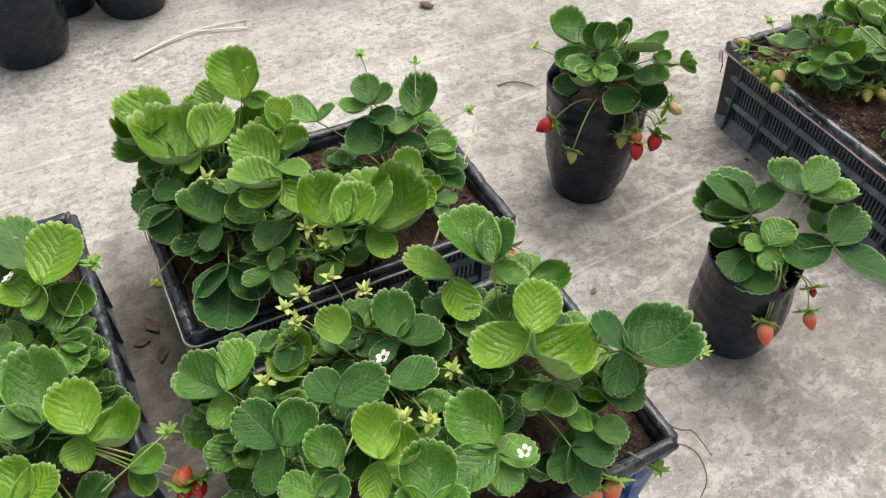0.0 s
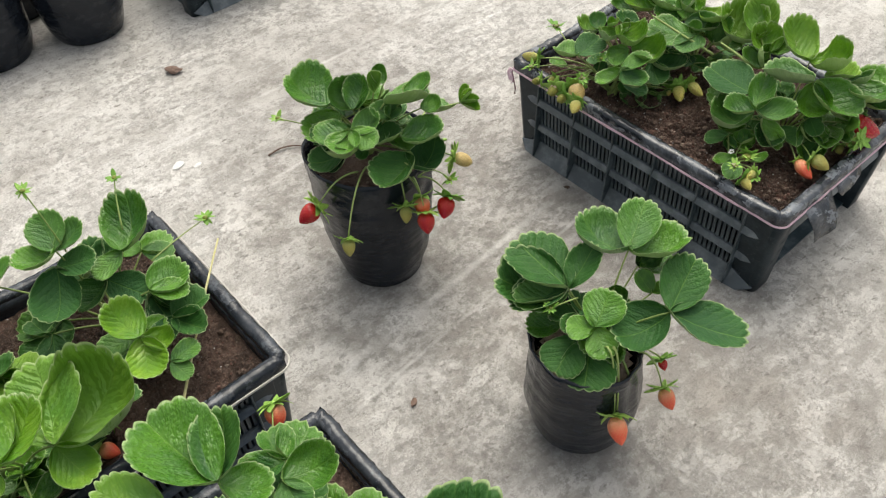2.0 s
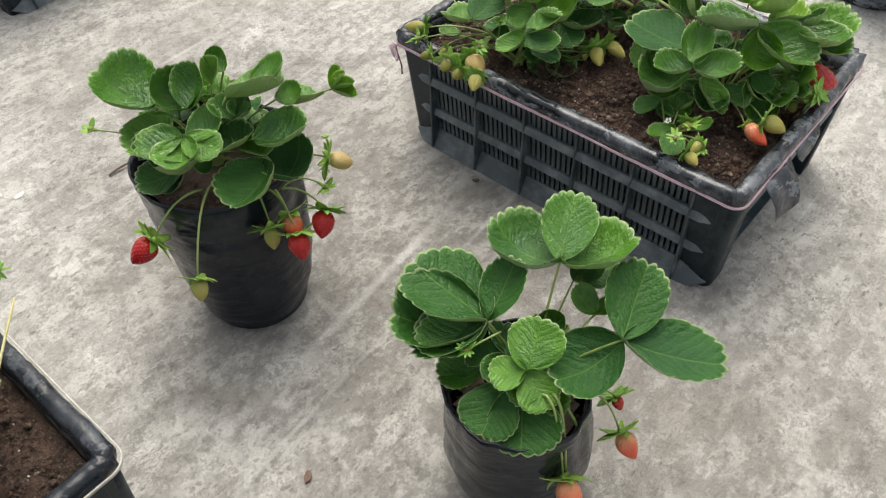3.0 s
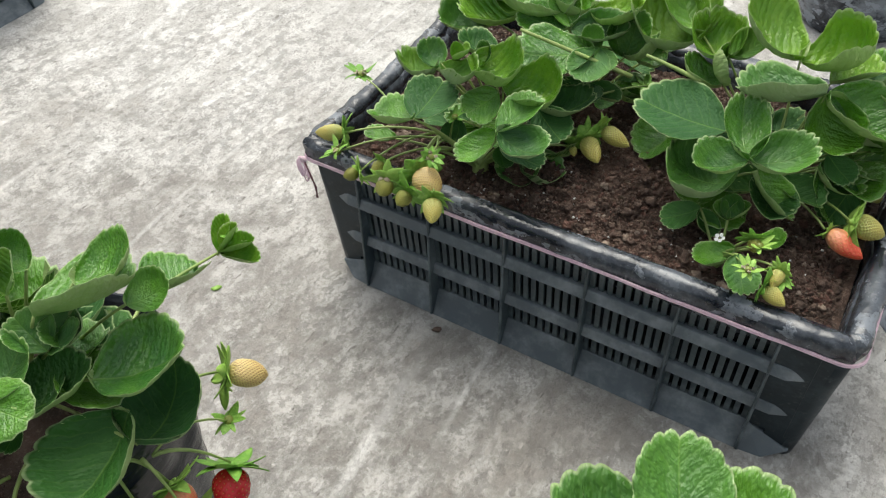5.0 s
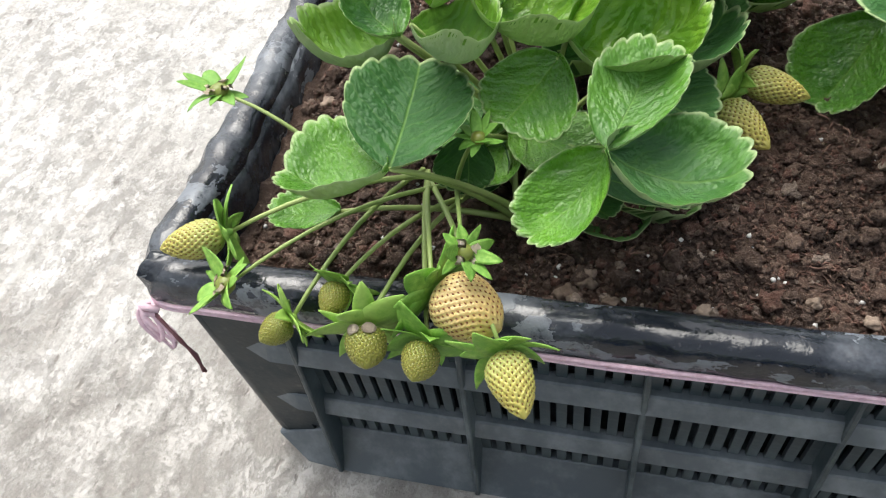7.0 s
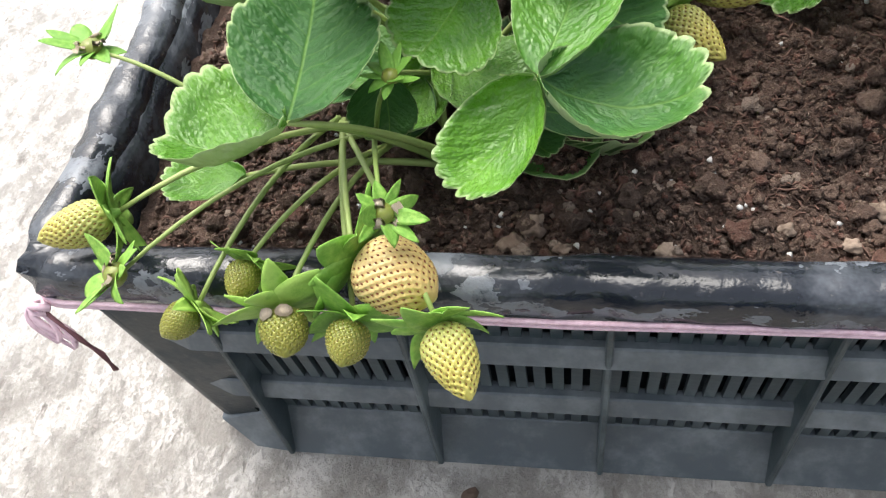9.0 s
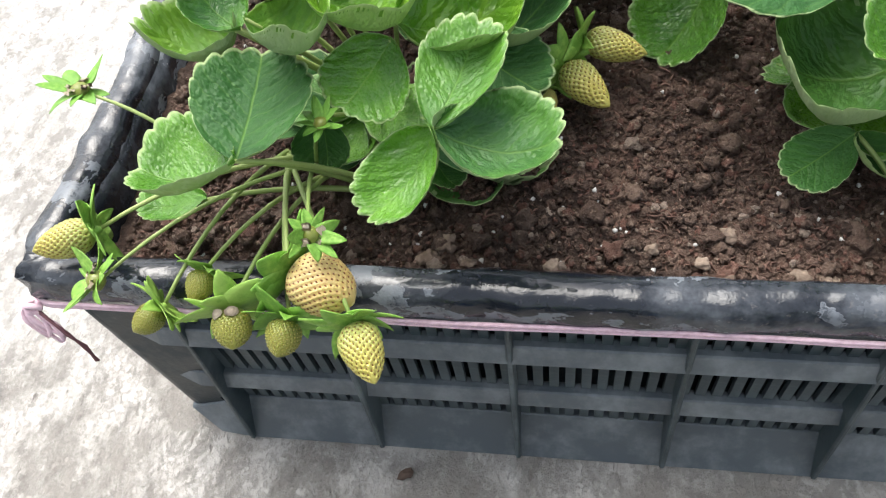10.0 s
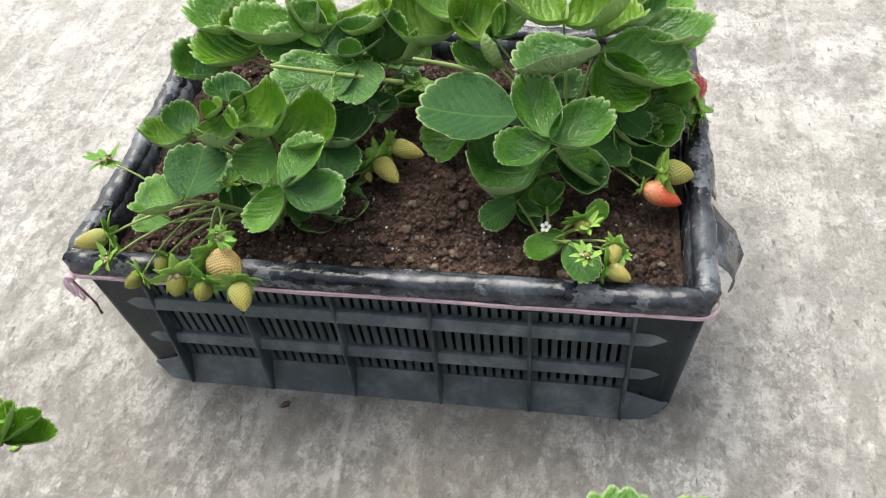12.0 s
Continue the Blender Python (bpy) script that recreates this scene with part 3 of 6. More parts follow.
def build_liner(place, seed, material=None, bumps=1.0, label="black plastic film liner folded over a crate's rim"):
    """Film that lines a crate and is rolled over its rim, with folds and creases."""
    liner = thing("plastic_liner", place, label, "liner", "crate liners")
    profile = ((0.003, -0.02), (0.0055, -0.009), (0.005, 0.0), (0.0015, 0.0048), (-0.005, 0.0058), (-0.0115, 0.0045), (-0.0165, -0.002), (-0.0185, -0.014), (-0.0195, -0.04), (-0.021, -0.058), (-0.017, -0.06))
    bm = bmesh.new()
    loops = []
    hx, hy = LONG / 2, SHORT / 2
    for k, (x, y, u, v) in enumerate(rim_path(hx, hy, 0.016)):
        ring = []
        corner = max(0.0, min(abs(u), abs(v)) * 3)
        for j, (o, z) in enumerate(profile):
            w = wobble((x, y, j * 0.01), 16, seed) * 0.003 * bumps + wobble((x, y, j * 0.006), 60, seed) * 0.0013 * bumps + wobble((x + y, z, j * 0.01), 150, seed) * 0.0004
            w += corner * 0.0018 * math.sin(k * 2.1 + j) + 0.0014 * bumps * wobble((x, y, 0), 75, seed + 9) + 0.001 * abs(wobble((x, y, j * 0.004), 140, seed + 4))
            zz = HIGH + z + w * (0.9 if j < 8 else 0.2)
            if j == 0:
                zz += 0.006 * wobble((x, y, 0), 12, seed + 5)
            ring.append(bm.verts.new((x + u * (o + w), y + v * (o + w), zz)))
        loops.append(ring)
    places = [[v.co.copy() for v in ring] for ring in loops]
    bm.free()
    for name, j0, j1 in (("folded_edge", 0, 6), ("inner_wall", 6, len(profile) - 1)):
        bm = bmesh.new()
        own = [[bm.verts.new(p) for p in ring[j0:j1 + 1]] for ring in places]
        for a, b in zip(own, own[1:] + own[:1]):
            for j in range(j1 - j0):
                bm.faces.new((a[j], b[j], b[j + 1], a[j + 1]))
        bmesh.ops.recalc_face_normals(bm, faces=bm.faces[:])
        ob = part(name, bm, material or (LINER if name == "folded_edge" else BAG), liner, smooth=True)
        thick = ob.modifiers.new("film", "SOLIDIFY")
        thick.thickness, thick.offset = 0.0006, -1
    return liner


def build_soil(place, hx, hy, seed, lumps, mound=0.008, round_shape=False):
    """A bed of crumbly soil with loose clods and flakes on it; z = 0 is its edge."""
    rnd = random.Random(seed)
    height = lambda x, y: (mound * (1 - (x / hx) ** 2) * (1 - (y / hy) ** 2) + 0.006 * wobble((x, y, 0), 14, seed) + 0.005 * abs(wobble((x, y, 1), 45, seed))
                           + 0.004 * wobble((x, y, 2), 120, seed) + 0.002 * wobble((x, y, 3), 260, seed))
    bm = bmesh.new()
    step = 0.003 if lumps > 900 else 0.008
    nx, ny = round(2 * hx / step), round(2 * hy / step)
    grid = {}
    for i in range(nx + 1):
        for j in range(ny + 1):
            x, y = -hx + 2 * hx * i / nx, -hy + 2 * hy * j / ny
            if not round_shape or math.hypot(x / hx, y / hy) <= 1.0:
                grid[i, j] = bm.verts.new((x, y, height(x, y)))
    for i in range(nx):
        for j in range(ny):
            q = [grid.get(c) for c in ((i, j), (i + 1, j), (i + 1, j + 1), (i, j + 1))]
            if all(q):
                bm.faces.new(q).smooth = True
    soil = thing("soil", place, "dark brown crumbly potting soil with clods", "soil", kind="stuff")
    part("bed", bm, SOIL, soil)
    verts, faces, kinds = [], [], []
    flakes_v, flakes_f = [], []
    grit_v, grit_f = [], []
    for k in range(lumps):
        x, y = rnd.uniform(-hx, hx) * 0.97, rnd.uniform(-hy, hy) * 0.97
        if round_shape and math.hypot(x / hx, y / hy) > 0.95:
            continue
        z = height(x, y)
        if k % 4:
            pick = rnd.random()
            r = rnd.uniform(0.0007, 0.0016) if pick < 0.84 else rnd.uniform(0.0015, 0.0026) if pick < 0.985 else rnd.uniform(0.0026, 0.005)
            white = k % 130 == 1
            if white:
                r = rnd.uniform(0.0007, 0.0015)
            tv, tf = (grit_v, grit_f) if white else (verts, faces)
            base = len(tv)
            turn = Euler((rnd.uniform(0, 6), rnd.uniform(0, 6), rnd.uniform(0, 6))).to_matrix()
            shape, sides = (CLOD, CLOD_F) if r > 0.0017 else (OCTA, OCTA_F)
            o = rnd.uniform(0, 50)
            for p in shape:
                q = turn @ Vector(p) * r * (1 + 0.9 * wobble(p, 1.5, o) + 0.55 * wobble(p, 4.2, o))
                tv.append((x + q.x, y + q.y, z + q.z * 0.85 + r * (0.25 + 0.5 * (pick * 37 % 1))))
            tf += [tuple(base + i for i in f) for f in sides]
        else:
            length, w = rnd.uniform(0.002, 0.0075), rnd.uniform(0.0003, 0.0009)
            a, tilt = rnd.uniform(0, 6.28), rnd.uniform(-0.5, 0.5)
            d = Vector((math.cos(a), math.sin(a), tilt)) * length / 2
            s = Vector((-math.sin(a), math.cos(a), rnd.uniform(-0.4, 0.4))) * w
            up = Vector((0, 0, 0.0007))
            c = Vector((x, y, z + 0.001))
            bend = s * rnd.uniform(-2.5, 2.5)
            base = len(flakes_v)
            for q, wd in ((-1, 0.5), (0, 1.0), (1, 0.3)):
                o = c + d * q + (bend if q == 0 else Vector())
                flakes_v += [o - s * wd, o + s * wd, o + up * wd]
            for o in (base, base + 3):
                flakes_f += [(o, o + 3, o + 4, o + 1), (o + 1, o + 4, o + 5, o + 2), (o + 2, o + 5, o + 3, o)]
    for name, v, f, mt in (("clod_layer", verts, faces, SOIL), ("flake_layer", flakes_v, flakes_f, FLAKES), ("grit_layer", grit_v, grit_f, CHIP)):
        if not v:
            continue
        me = bpy.data.meshes.new(name)
        me.from_pydata([tuple(p) for p in v], [], f)
        me.materials.append(mt)
        me.shade_smooth()
        ob = child(name, me, soil)
        ob["kind"] = "stuff"
    return soil


# an uneven stone shape for clods: an icosahedron
G = (1 + 5 ** 0.5) / 2
OCTA = [Vector(p).normalized() for p in ((-1, G, 0), (1, G, 0), (-1, -G, 0), (1, -G, 0), (0, -1, G), (0, 1, G), (0, -1, -G), (0, 1, -G), (G, 0, -1), (G, 0, 1), (-G, 0, -1), (-G, 0, 1))]
OCTA_F = [(0, 11, 5), (0, 5, 1), (0, 1, 7), (0, 7, 10), (0, 10, 11), (1, 5, 9), (5, 11, 4), (11, 10, 2), (10, 7, 6), (7, 1, 8), (3, 9, 4), (3, 4, 2), (3, 2, 6), (3, 6, 8), (3, 8, 9), (4, 9, 5), (2, 4, 11), (6, 2, 10), (8, 6, 7), (9, 8, 1)]


bm = bmesh.new()
bmesh.ops.create_icosphere(bm, subdivisions=2, radius=1.0)
CLOD, CLOD_F = [v.co.copy() for v in bm.verts], [tuple(v.index for v in f.verts) for f in bm.faces]
bm.free()


def dry_clods(soil, spots):
    """Pale dried lumps of soil, each a part of its bed: x, y and size."""
    for k, (x, y, r) in enumerate(spots):
        bm = bmesh.new()
        bmesh.ops.create_icosphere(bm, subdivisions=3, radius=1.0)
        for v in bm.verts:
            v.co *= 1 + 0.7 * wobble(v.co, 1.3, k) + 0.35 * wobble(v.co, 3.5, k) + 0.2 * wobble(v.co, 9, k)
            v.co = Vector((v.co.x * r, v.co.y * r * 0.8, v.co.z * r * 0.6))
        ob = part("dry_clod", bm, DRY_SOIL, soil, "pale dried soil clod", smooth=True)
        ob.matrix_basis = pose(x, y, 0.004 + 0.2 * r, 0, 0, 77 * k)


def string_round(name, place, z, material, label, seed, gap=0.004):
    """A string tied round a crate under the folded film."""
    ob = thing(name, place, label, "string", "strings round crates")
    bm = bmesh.new()
    pts = []
    for x, y, u, v in rim_path(LONG / 2, SHORT / 2, 0.012, step=0.02):
        w = 0.0015 * wobble((x, y, 0), 15, seed)
        pts.append((x + u * gap, y + v * gap, z + w))
    tube(bm, pts + pts[:1], 0.0012, 5)
    part("strand", bm, material, ob)
    bm = bmesh.new()
    tube(bm, [(p[0] * 1.0015, p[1] * 1.0015, p[2] - 0.002 - 0.0012 * wobble(p, 30, seed)) for p in pts + pts[:1]], 0.0011, 5)
    part("strand", bm, material, ob)
    return ob


CRATE_PLACES = {
    "front": pose(0.275, 0.18, 0),
    "second": pose(0.077, -0.945, 0, 0, 0, 90),
    "third": pose(0.53, -0.955, 0, 0, 0, 90),
    "fourth": pose(0.19, -1.505, 0),
    "far": pose(-1.015, 0.035, 0, 0, 0, 90),
}
build_crate(CRATE_PLACES["front"], CRATE_BLACK, "black slatted plastic crate with strawberry plants and yarn")
build_crate(CRATE_PLACES["second"], CRATE_BLACK, "black plastic crate lined with film, full of plants")
build_crate(CRATE_PLACES["third"], CRATE_BLUE, "blue plastic crate with black film, overgrown with plants")
build_crate(CRATE_PLACES["fourth"], CRATE_BLACK, "black plastic crate with torn film and plants")
build_crate(CRATE_PLACES["far"], CRATE_BLACK, "black plastic crate standing by the nursery bags")
for k, key in enumerate(CRATE_PLACES):
    build_liner(CRATE_PLACES[key], 3.1 * k + 1, LINER if k == 0 else LINER_CLEAN, 1.0 if k == 0 else 0.5)
    bed = build_soil(CRATE_PLACES[key] @ pose(0, 0, 0.164), LONG / 2 - 0.019, SHORT / 2 - 0.019, k + 1, 36000 if k == 0 else 11000 if k == 1 else 3000 if k < 4 else 300)
    if key == "front":
        rnd = random.Random(9)
        dry_clods(bed, [(rnd.uniform(-0.12, 0.24), rnd.uniform(-0.155, -0.125), rnd.uniform(0.003, 0.0065)) for _ in range(26)] + [(rnd.uniform(-0.24, -0.2), rnd.uniform(-0.1, 0.1), rnd.uniform(0.003, 0.006)) for _ in range(16)])
string_round("yarn", CRATE_PLACES["front"], 0.178, YARN, "mauve woollen yarn tied round the crate's rim", 1.0, 0.0065)
string_round("twine", CRATE_PLACES["second"], 0.181, TWINE, "pale grey twine tied round the crate's rim", 2.0, 0.009)


# ---- nursery bags ----
def build_bag(place, r0, r1, high, seed, label, material=None, soil_down=0.02, lean=(0.0, 0.0), lumps=260):
    """A film bag filled with soil: a creased, slightly flared skin, doubled at the rim."""
    bag = thing("nursery_bag", place, label, "plant bag", "nursery bags")
    bm = bmesh.new()
    n, m = 72, 22
    prof = [(0.0, 0.0), (0.55, 0.0), (0.86, 0.001)]
    rings = []
    rows = [(r0 * a, b) for a, b in prof]
    for k in range(m + 1):
        t = k / m
        bulge = 0.05 * math.sin(math.pi * min(1, t * 1.15)) * r0
        rows.append((r0 + (r1 - r0) * t ** 1.2 + bulge - 0.010 * (1 - t) ** 8, 0.006 + (high - 0.006) * t))
    rows += [(r1 - 0.002, high - 0.001), (r1 - 0.006, high - 0.012), (r1 - 0.008, high - soil_down - 0.02)]
    for j, (r, z) in enumerate(rows):
        ring = []
        for k in range(n):
            a = 2 * math.pi * k / n
            x, y = math.cos(a), math.sin(a)
            w = 0.004 * wobble((x * 0.5, y * 0.5, z * 7), 3.0, seed) + 0.0018 * wobble((x * 0.6, y * 0.6, z * 30), 2.4, seed + 3)
            fold = 0.003 * wobble((x * 2.5, y * 2.5, z * 2), 2.2, seed + 7) * min(1, z / 0.1)
            f = min(1.0, r / r0) * min(1.0, 0.15 + z / 0.012)
            edge = (0.007 * wobble((x, y, 0), 1.7, seed + 1) + 0.003 * wobble((x, y, 0), 7, seed + 2)) if j >= len(rows) - 5 and j < len(rows) - 1 else 0.0
            t = z / high
            ring.append(bm.verts.new((x * (r + (w + fold) * f) + lean[0] * t, y * (r + (w + fold) * f) + lean[1] * t, max(0.0, z + edge))))
        rings.append(ring)
    places = [[v.co.copy() for v in ring] for ring in rings]
    bm.free()
    top = len(rows) - 1
    for name, j0, j1 in (("bottom", 0, 3), ("side_wall", 3, top - 5), ("rim_fold", top - 5, top)):
        bm = bmesh.new()
        own = [[bm.verts.new(p) for p in ring] for ring in places[j0:j1 + 1]]
        for a, b in zip(own, own[1:]):
            for k in range(n):
                bm.faces.new((a[k], a[(k + 1) % n], b[(k + 1) % n], b[k]))
        if j0 == 0:
            bmesh.ops.remove_doubles(bm, verts=own[0], dist=0.0005)
        bmesh.ops.recalc_face_normals(bm, faces=bm.faces[:])
        part(name, bm, material or BAG, bag, smooth=True)
    base = place if isinstance(place, Matrix) else Matrix.Translation(place)
    if lumps:
        build_soil(base @ pose(lean[0], lean[1], high - soil_down - 0.004), r1 - 0.008, r1 - 0.008, seed, lumps, 0.004, True)
    return bag


build_bag((0.065, -0.375, 0), 0.078, 0.1, 0.243, 11, "black plastic nursery bag with a ripe strawberry plant", lean=(-0.02, 0.01))
build_bag((0.501, -0.357, 0), 0.076, 0.074, 0.203, 12, "black plastic nursery bag with drooping strawberry fruit", soil_down=0.045, lean=(0.002, -0.012))
for k, (x, y, r) in enumerate(((-0.925, -1.335, 0.1), (-1.025, -1.06, 0.09), (-1.1, -1.22, 0.085), (-1.035, -0.64, 0.092), (-1.18, -0.86, 0.09), (-0.99, -0.43, 0.09), (-1.2, -0.52, 0.09))):
    build_bag((x, y, 0), r, r + 0.012, 0.24, 21 + k, "black plastic nursery bag in a row on concrete", lumps=80)
build_bag((0.42, 0.885, 0), 0.1, 0.115, 0.22, 41, "dusty grey-black plastic nursery bag on concrete", BAG_GREY, lumps=80)


# ---- strawberry plants ----
def leaflet_mesh(name, materials, width, bowl, fold, droop, wave, curl, seed, fine=True):
    """A leaflet one unit long with round teeth: base at the origin, tip along +y, upper face up. Both faces and the margin are built.
    bowl: how far the blade closes into a bowl; fold: along the midrib; curl: how far the margin turns up."""
    rnd = random.Random(seed)
    teeth, jag, rings = (20, (-0.018, -0.002, 0.006, 0.008, 0.003), 8) if fine else (16, (-0.016, 0.01), 4)
    sub = len(jag)
    m = teeth * sub
    ph, side = rnd.uniform(0, 6), rnd.uniform(-0.09, 0.09)
    bite = [rnd.uniform(0.7, 1.3) for _ in range(teeth + 1)]
    rows_top, plan = [], []
    for k in range(rings + 1):
        row, prow = [], []
        f = (k / rings) ** 0.8
        for j in range(m + 1):
            s = 2 * j / m - 1
            a = math.pi * (1 - 0.985 * abs(s))
            y = (1 - math.cos(a)) / 2
            x = math.copysign(0.52 * width * math.sin(a) * y ** 0.2, s) * (1 + side * (1 if s > 0 else -1))
            grow = 1 + jag[j % sub] * bite[j // sub] * min(1.0, 0.25 + 1.5 * y) * max(0.0, f - 0.72) / 0.28 * 1.5
            x, y = x * f * grow, (y - 0.03 * max(0.0, 1 - (abs(s) / 0.05) ** 2)) * f * grow
            prow.append((x, y))
            hx = abs(x)
            cx, cy = x, y - 0.5
            r = math.hypot(cx, cy)
            if bowl > 0.01 and r > 1e-6:
                q = math.sin(bowl * r) / (bowl * r)
                z = (1 - math.cos(bowl * r)) / bowl
                cx, cy = cx * q, cy * q
            else:
                z = 0.0
            z += fold * hx - droop * y * y
            z += wave * f * f * (math.sin(7 * s + ph) * 0.6 + math.sin(15 * s + 2 * ph) * 0.4)
            z += 0.02 * wobble((x, y, 0), 5.0, seed) + 0.012 * wobble((x, y, 1), 12.0, seed)
            z += curl * f ** 6 + jag[j % sub] * 0.5 * f ** 8 * math.sin(5 * s + ph)
            row.append(Vector((cx, cy, z)))
        rows_top.append(row)
        plan.append(prow)
    base, tip = rows_top[0][0].copy(), rows_top[rings][m // 2].copy()
    span = tip - base
    turn = Matrix.Rotation(-math.atan2(span.z, span.y), 3, "X")
    for row in rows_top:
        for v in row:
            v[:] = turn @ (v - base) / span.length
    bm = bmesh.new()
    uv = bm.loops.layers.uv.new("UVMap")
    margin = bm.loops.layers.uv.new("margin")
    info = {}
    layers = []
    for off in (0.0, -0.007):
        base = bm.verts.new((0, 0, off))
        info[base] = ((0.0, 0.0), 0.0)
        grid = [[base] * (m + 1)]
        for k in range(1, rings + 1):
            line = []
            for j in range(m + 1):
                v = bm.verts.new(rows_top[k][j] + Vector((0, 0, off)))
                info[v] = (plan[k][j], k / rings)
                line.append(v)
            grid.append(line)
        layers.append(grid)

    def face(vs, mi):
        f = bm.faces.new(vs)
        f.material_index, f.smooth = mi, True
        for lp in f.loops:
            lp[uv].uv, lp[margin].uv = info[lp.vert][0], (info[lp.vert][1], 0)

    for li, grid in enumerate(layers):
        for j in range(m):
            tri = (grid[0][j], grid[1][j + 1], grid[1][j])
            face(tri if li == 0 else tri[::-1], li)
            for k in range(1, rings):
                q = (grid[k][j], grid[k][j + 1], grid[k + 1][j + 1], grid[k + 1][j])
                face(q if li == 0 else q[::-1], li)
    top, low = layers
    for j in range(m):
        face((top[rings][j], top[rings][j + 1], low[rings][j + 1], low[rings][j]), 1)
    bmesh.ops.recalc_face_normals(bm, faces=bm.faces[:])
    return mesh_of(name, bm, materials)


SHAPES = {"flat": [], "cup": [], "bowl": [], "wavy": [], "fold": []}
for key, specs in (("flat", ((0.94, 0.5, 0.12, 0.08, 0.035, 0.04), (1.02, 0.7, 0.05, 0.1, 0.04, 0.06), (0.88, 0.4, 0.16, 0.05, 0.035, 0.05), (0.98, 0.6, 0.1, 0.14, 0.035, 0.03), (0.92, 0.9, 0.1, 0.0, 0.04, 0.05))),
                   ("cup", ((1.06, 1.6, 0.05, 0.0, 0.04, 0.08), (1.0, 1.4, 0.14, -0.05, 0.045, 0.07), (1.02, 1.2, 0.2, 0.0, 0.05, 0.09))),
                   ("bowl", ((1.12, 2.5, 0.0, 0.0, 0.1, 0.08), (1.06, 2.3, 0.12, 0.0, 0.105, 0.08), (1.1, 2.6, 0.05, 0.0, 0.095, 0.06))),
                   ("wavy", ((1.0, 0.5, 0.05, 0.16, 0.07, 0.08), (1.04, 0.3, 0.1, 0.2, 0.08, 0.06))),
                   ("fold", ((1.02, 0.5, 0.55, 0.05, 0.04, 0.05), (0.98, 0.9, 0.42, 0.1, 0.04, 0.07)))):
    for n, spec in enumerate(specs):
        SHAPES[key].append(tuple(leaflet_mesh("leaflet", [upper, LEAF_UNDER], *spec, 10 * n + len(key) + extra, fine)
                                 for fine in (True, False) for upper, extra in ((LEAF_TOP, 0), (LEAF_YOUNG, 5), (LEAF_DULL, 0))))
COUNT = [0]
FINE = [True]
WIDE = [0.84]
FACING = Vector((0.0, -0.04, 1.0))


def aim(base, tip, roll=0.0, facing=None, size=1.0):
    """The pose of a leaflet that runs from base to tip with its upper face towards the light."""
    y = Vector(tip) - Vector(base)
    length = y.length
    y.normalize()
    f = facing or FACING
    z = f - y * f.dot(y)
    if z.length < 0.25:
        z = Vector((0.3, -0.6, 0.2)) - y * Vector((0.3, -0.6, 0.2)).dot(y)
    z.normalize()
    x = y.cross(z)
    m = Matrix((x, y, z)).transposed().to_4x4()
    m.translation = Vector(base)
    return m @ pose(0, 0, 0, 0, roll, 0) @ Matrix.Scale(length * size, 4)


def plant(crown, label, group="strawberry plants"):
    """A plant's Empty at its crown, with a short woody crown of its own."""
    p = thing("strawberry_plant", crown, label, "strawberry plant", group)
    bm = bmesh.new()
    tube(bm, [(0, 0, -0.012), (0.002, 0, 0.0), (0, 0.001, 0.012), (0.001, 0, 0.022)], [0.009, 0.01, 0.008, 0.004], 8)
    part("crown", bm, STALK, p)
    return p


def stalk_to(p, place, r=0.0014, name="leaf_stalk", bow=0.35, start=None, material=None):
    """A stalk that rises from the crown and bows over to a place; its space is the plant's own."""
    c = p.matrix_basis.translation
    a = Vector(start) - c if start else Vector((0.004 * math.sin(COUNT[0] * 2.4), 0.004 * math.cos(COUNT[0] * 2.4), 0.01))
    b = Vector(place) - c
    mid = a.lerp(b, 0.5) + Vector((0, 0, bow * (b - a).length * 0.5))
    COUNT[0] += 1
    bm = bmesh.new()
    pts = arc(a, mid, b, 8)
    tube(bm, pts, [r * (1.35 - 0.5 * k / 8) for k in range(9)], 6)
    return part(name, bm, material or STALK, p)


def leaf(p, place, *tips, shape="flat", young=False, roll=0.0, bow=0.25, facing=None, start=None, dull=False):
    """A leaf on its stalk: from its joint at a place, a leaflet to each tip. A tip may carry its own shape and roll."""
    stalk = stalk_to(p, place, 0.0013, bow=bow, start=start)
    c = p.matrix_basis.translation
    for tip in tips:
        own = tip[3] if len(tip) > 3 and isinstance(tip[3], str) else shape
        turn = tip[4] if len(tip) > 4 else roll
        if own == "flat" and young:
            own = ("cup", "flat", "cup", "bowl")[COUNT[0] % 4]
        elif own == "flat" and COUNT[0] % 5 in (1, 3):
            own = "cup"
        meshes = SHAPES[own]
        COUNT[0] += 1
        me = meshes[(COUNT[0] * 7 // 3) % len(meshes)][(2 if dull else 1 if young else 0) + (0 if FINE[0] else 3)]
        wide = tip[5] if len(tip) > 5 else 1.0
        j, e = Vector(place) - c, Vector(tip[:3]) - c
        child("leaflet", me, stalk, aim(j, e, turn + 12 * math.sin(COUNT[0] * 1.7), facing) @ Matrix.Diagonal(((WIDE[0] + 0.08 * math.sin(COUNT[0] * 2.3)) * wide, 1, 1, 1)))


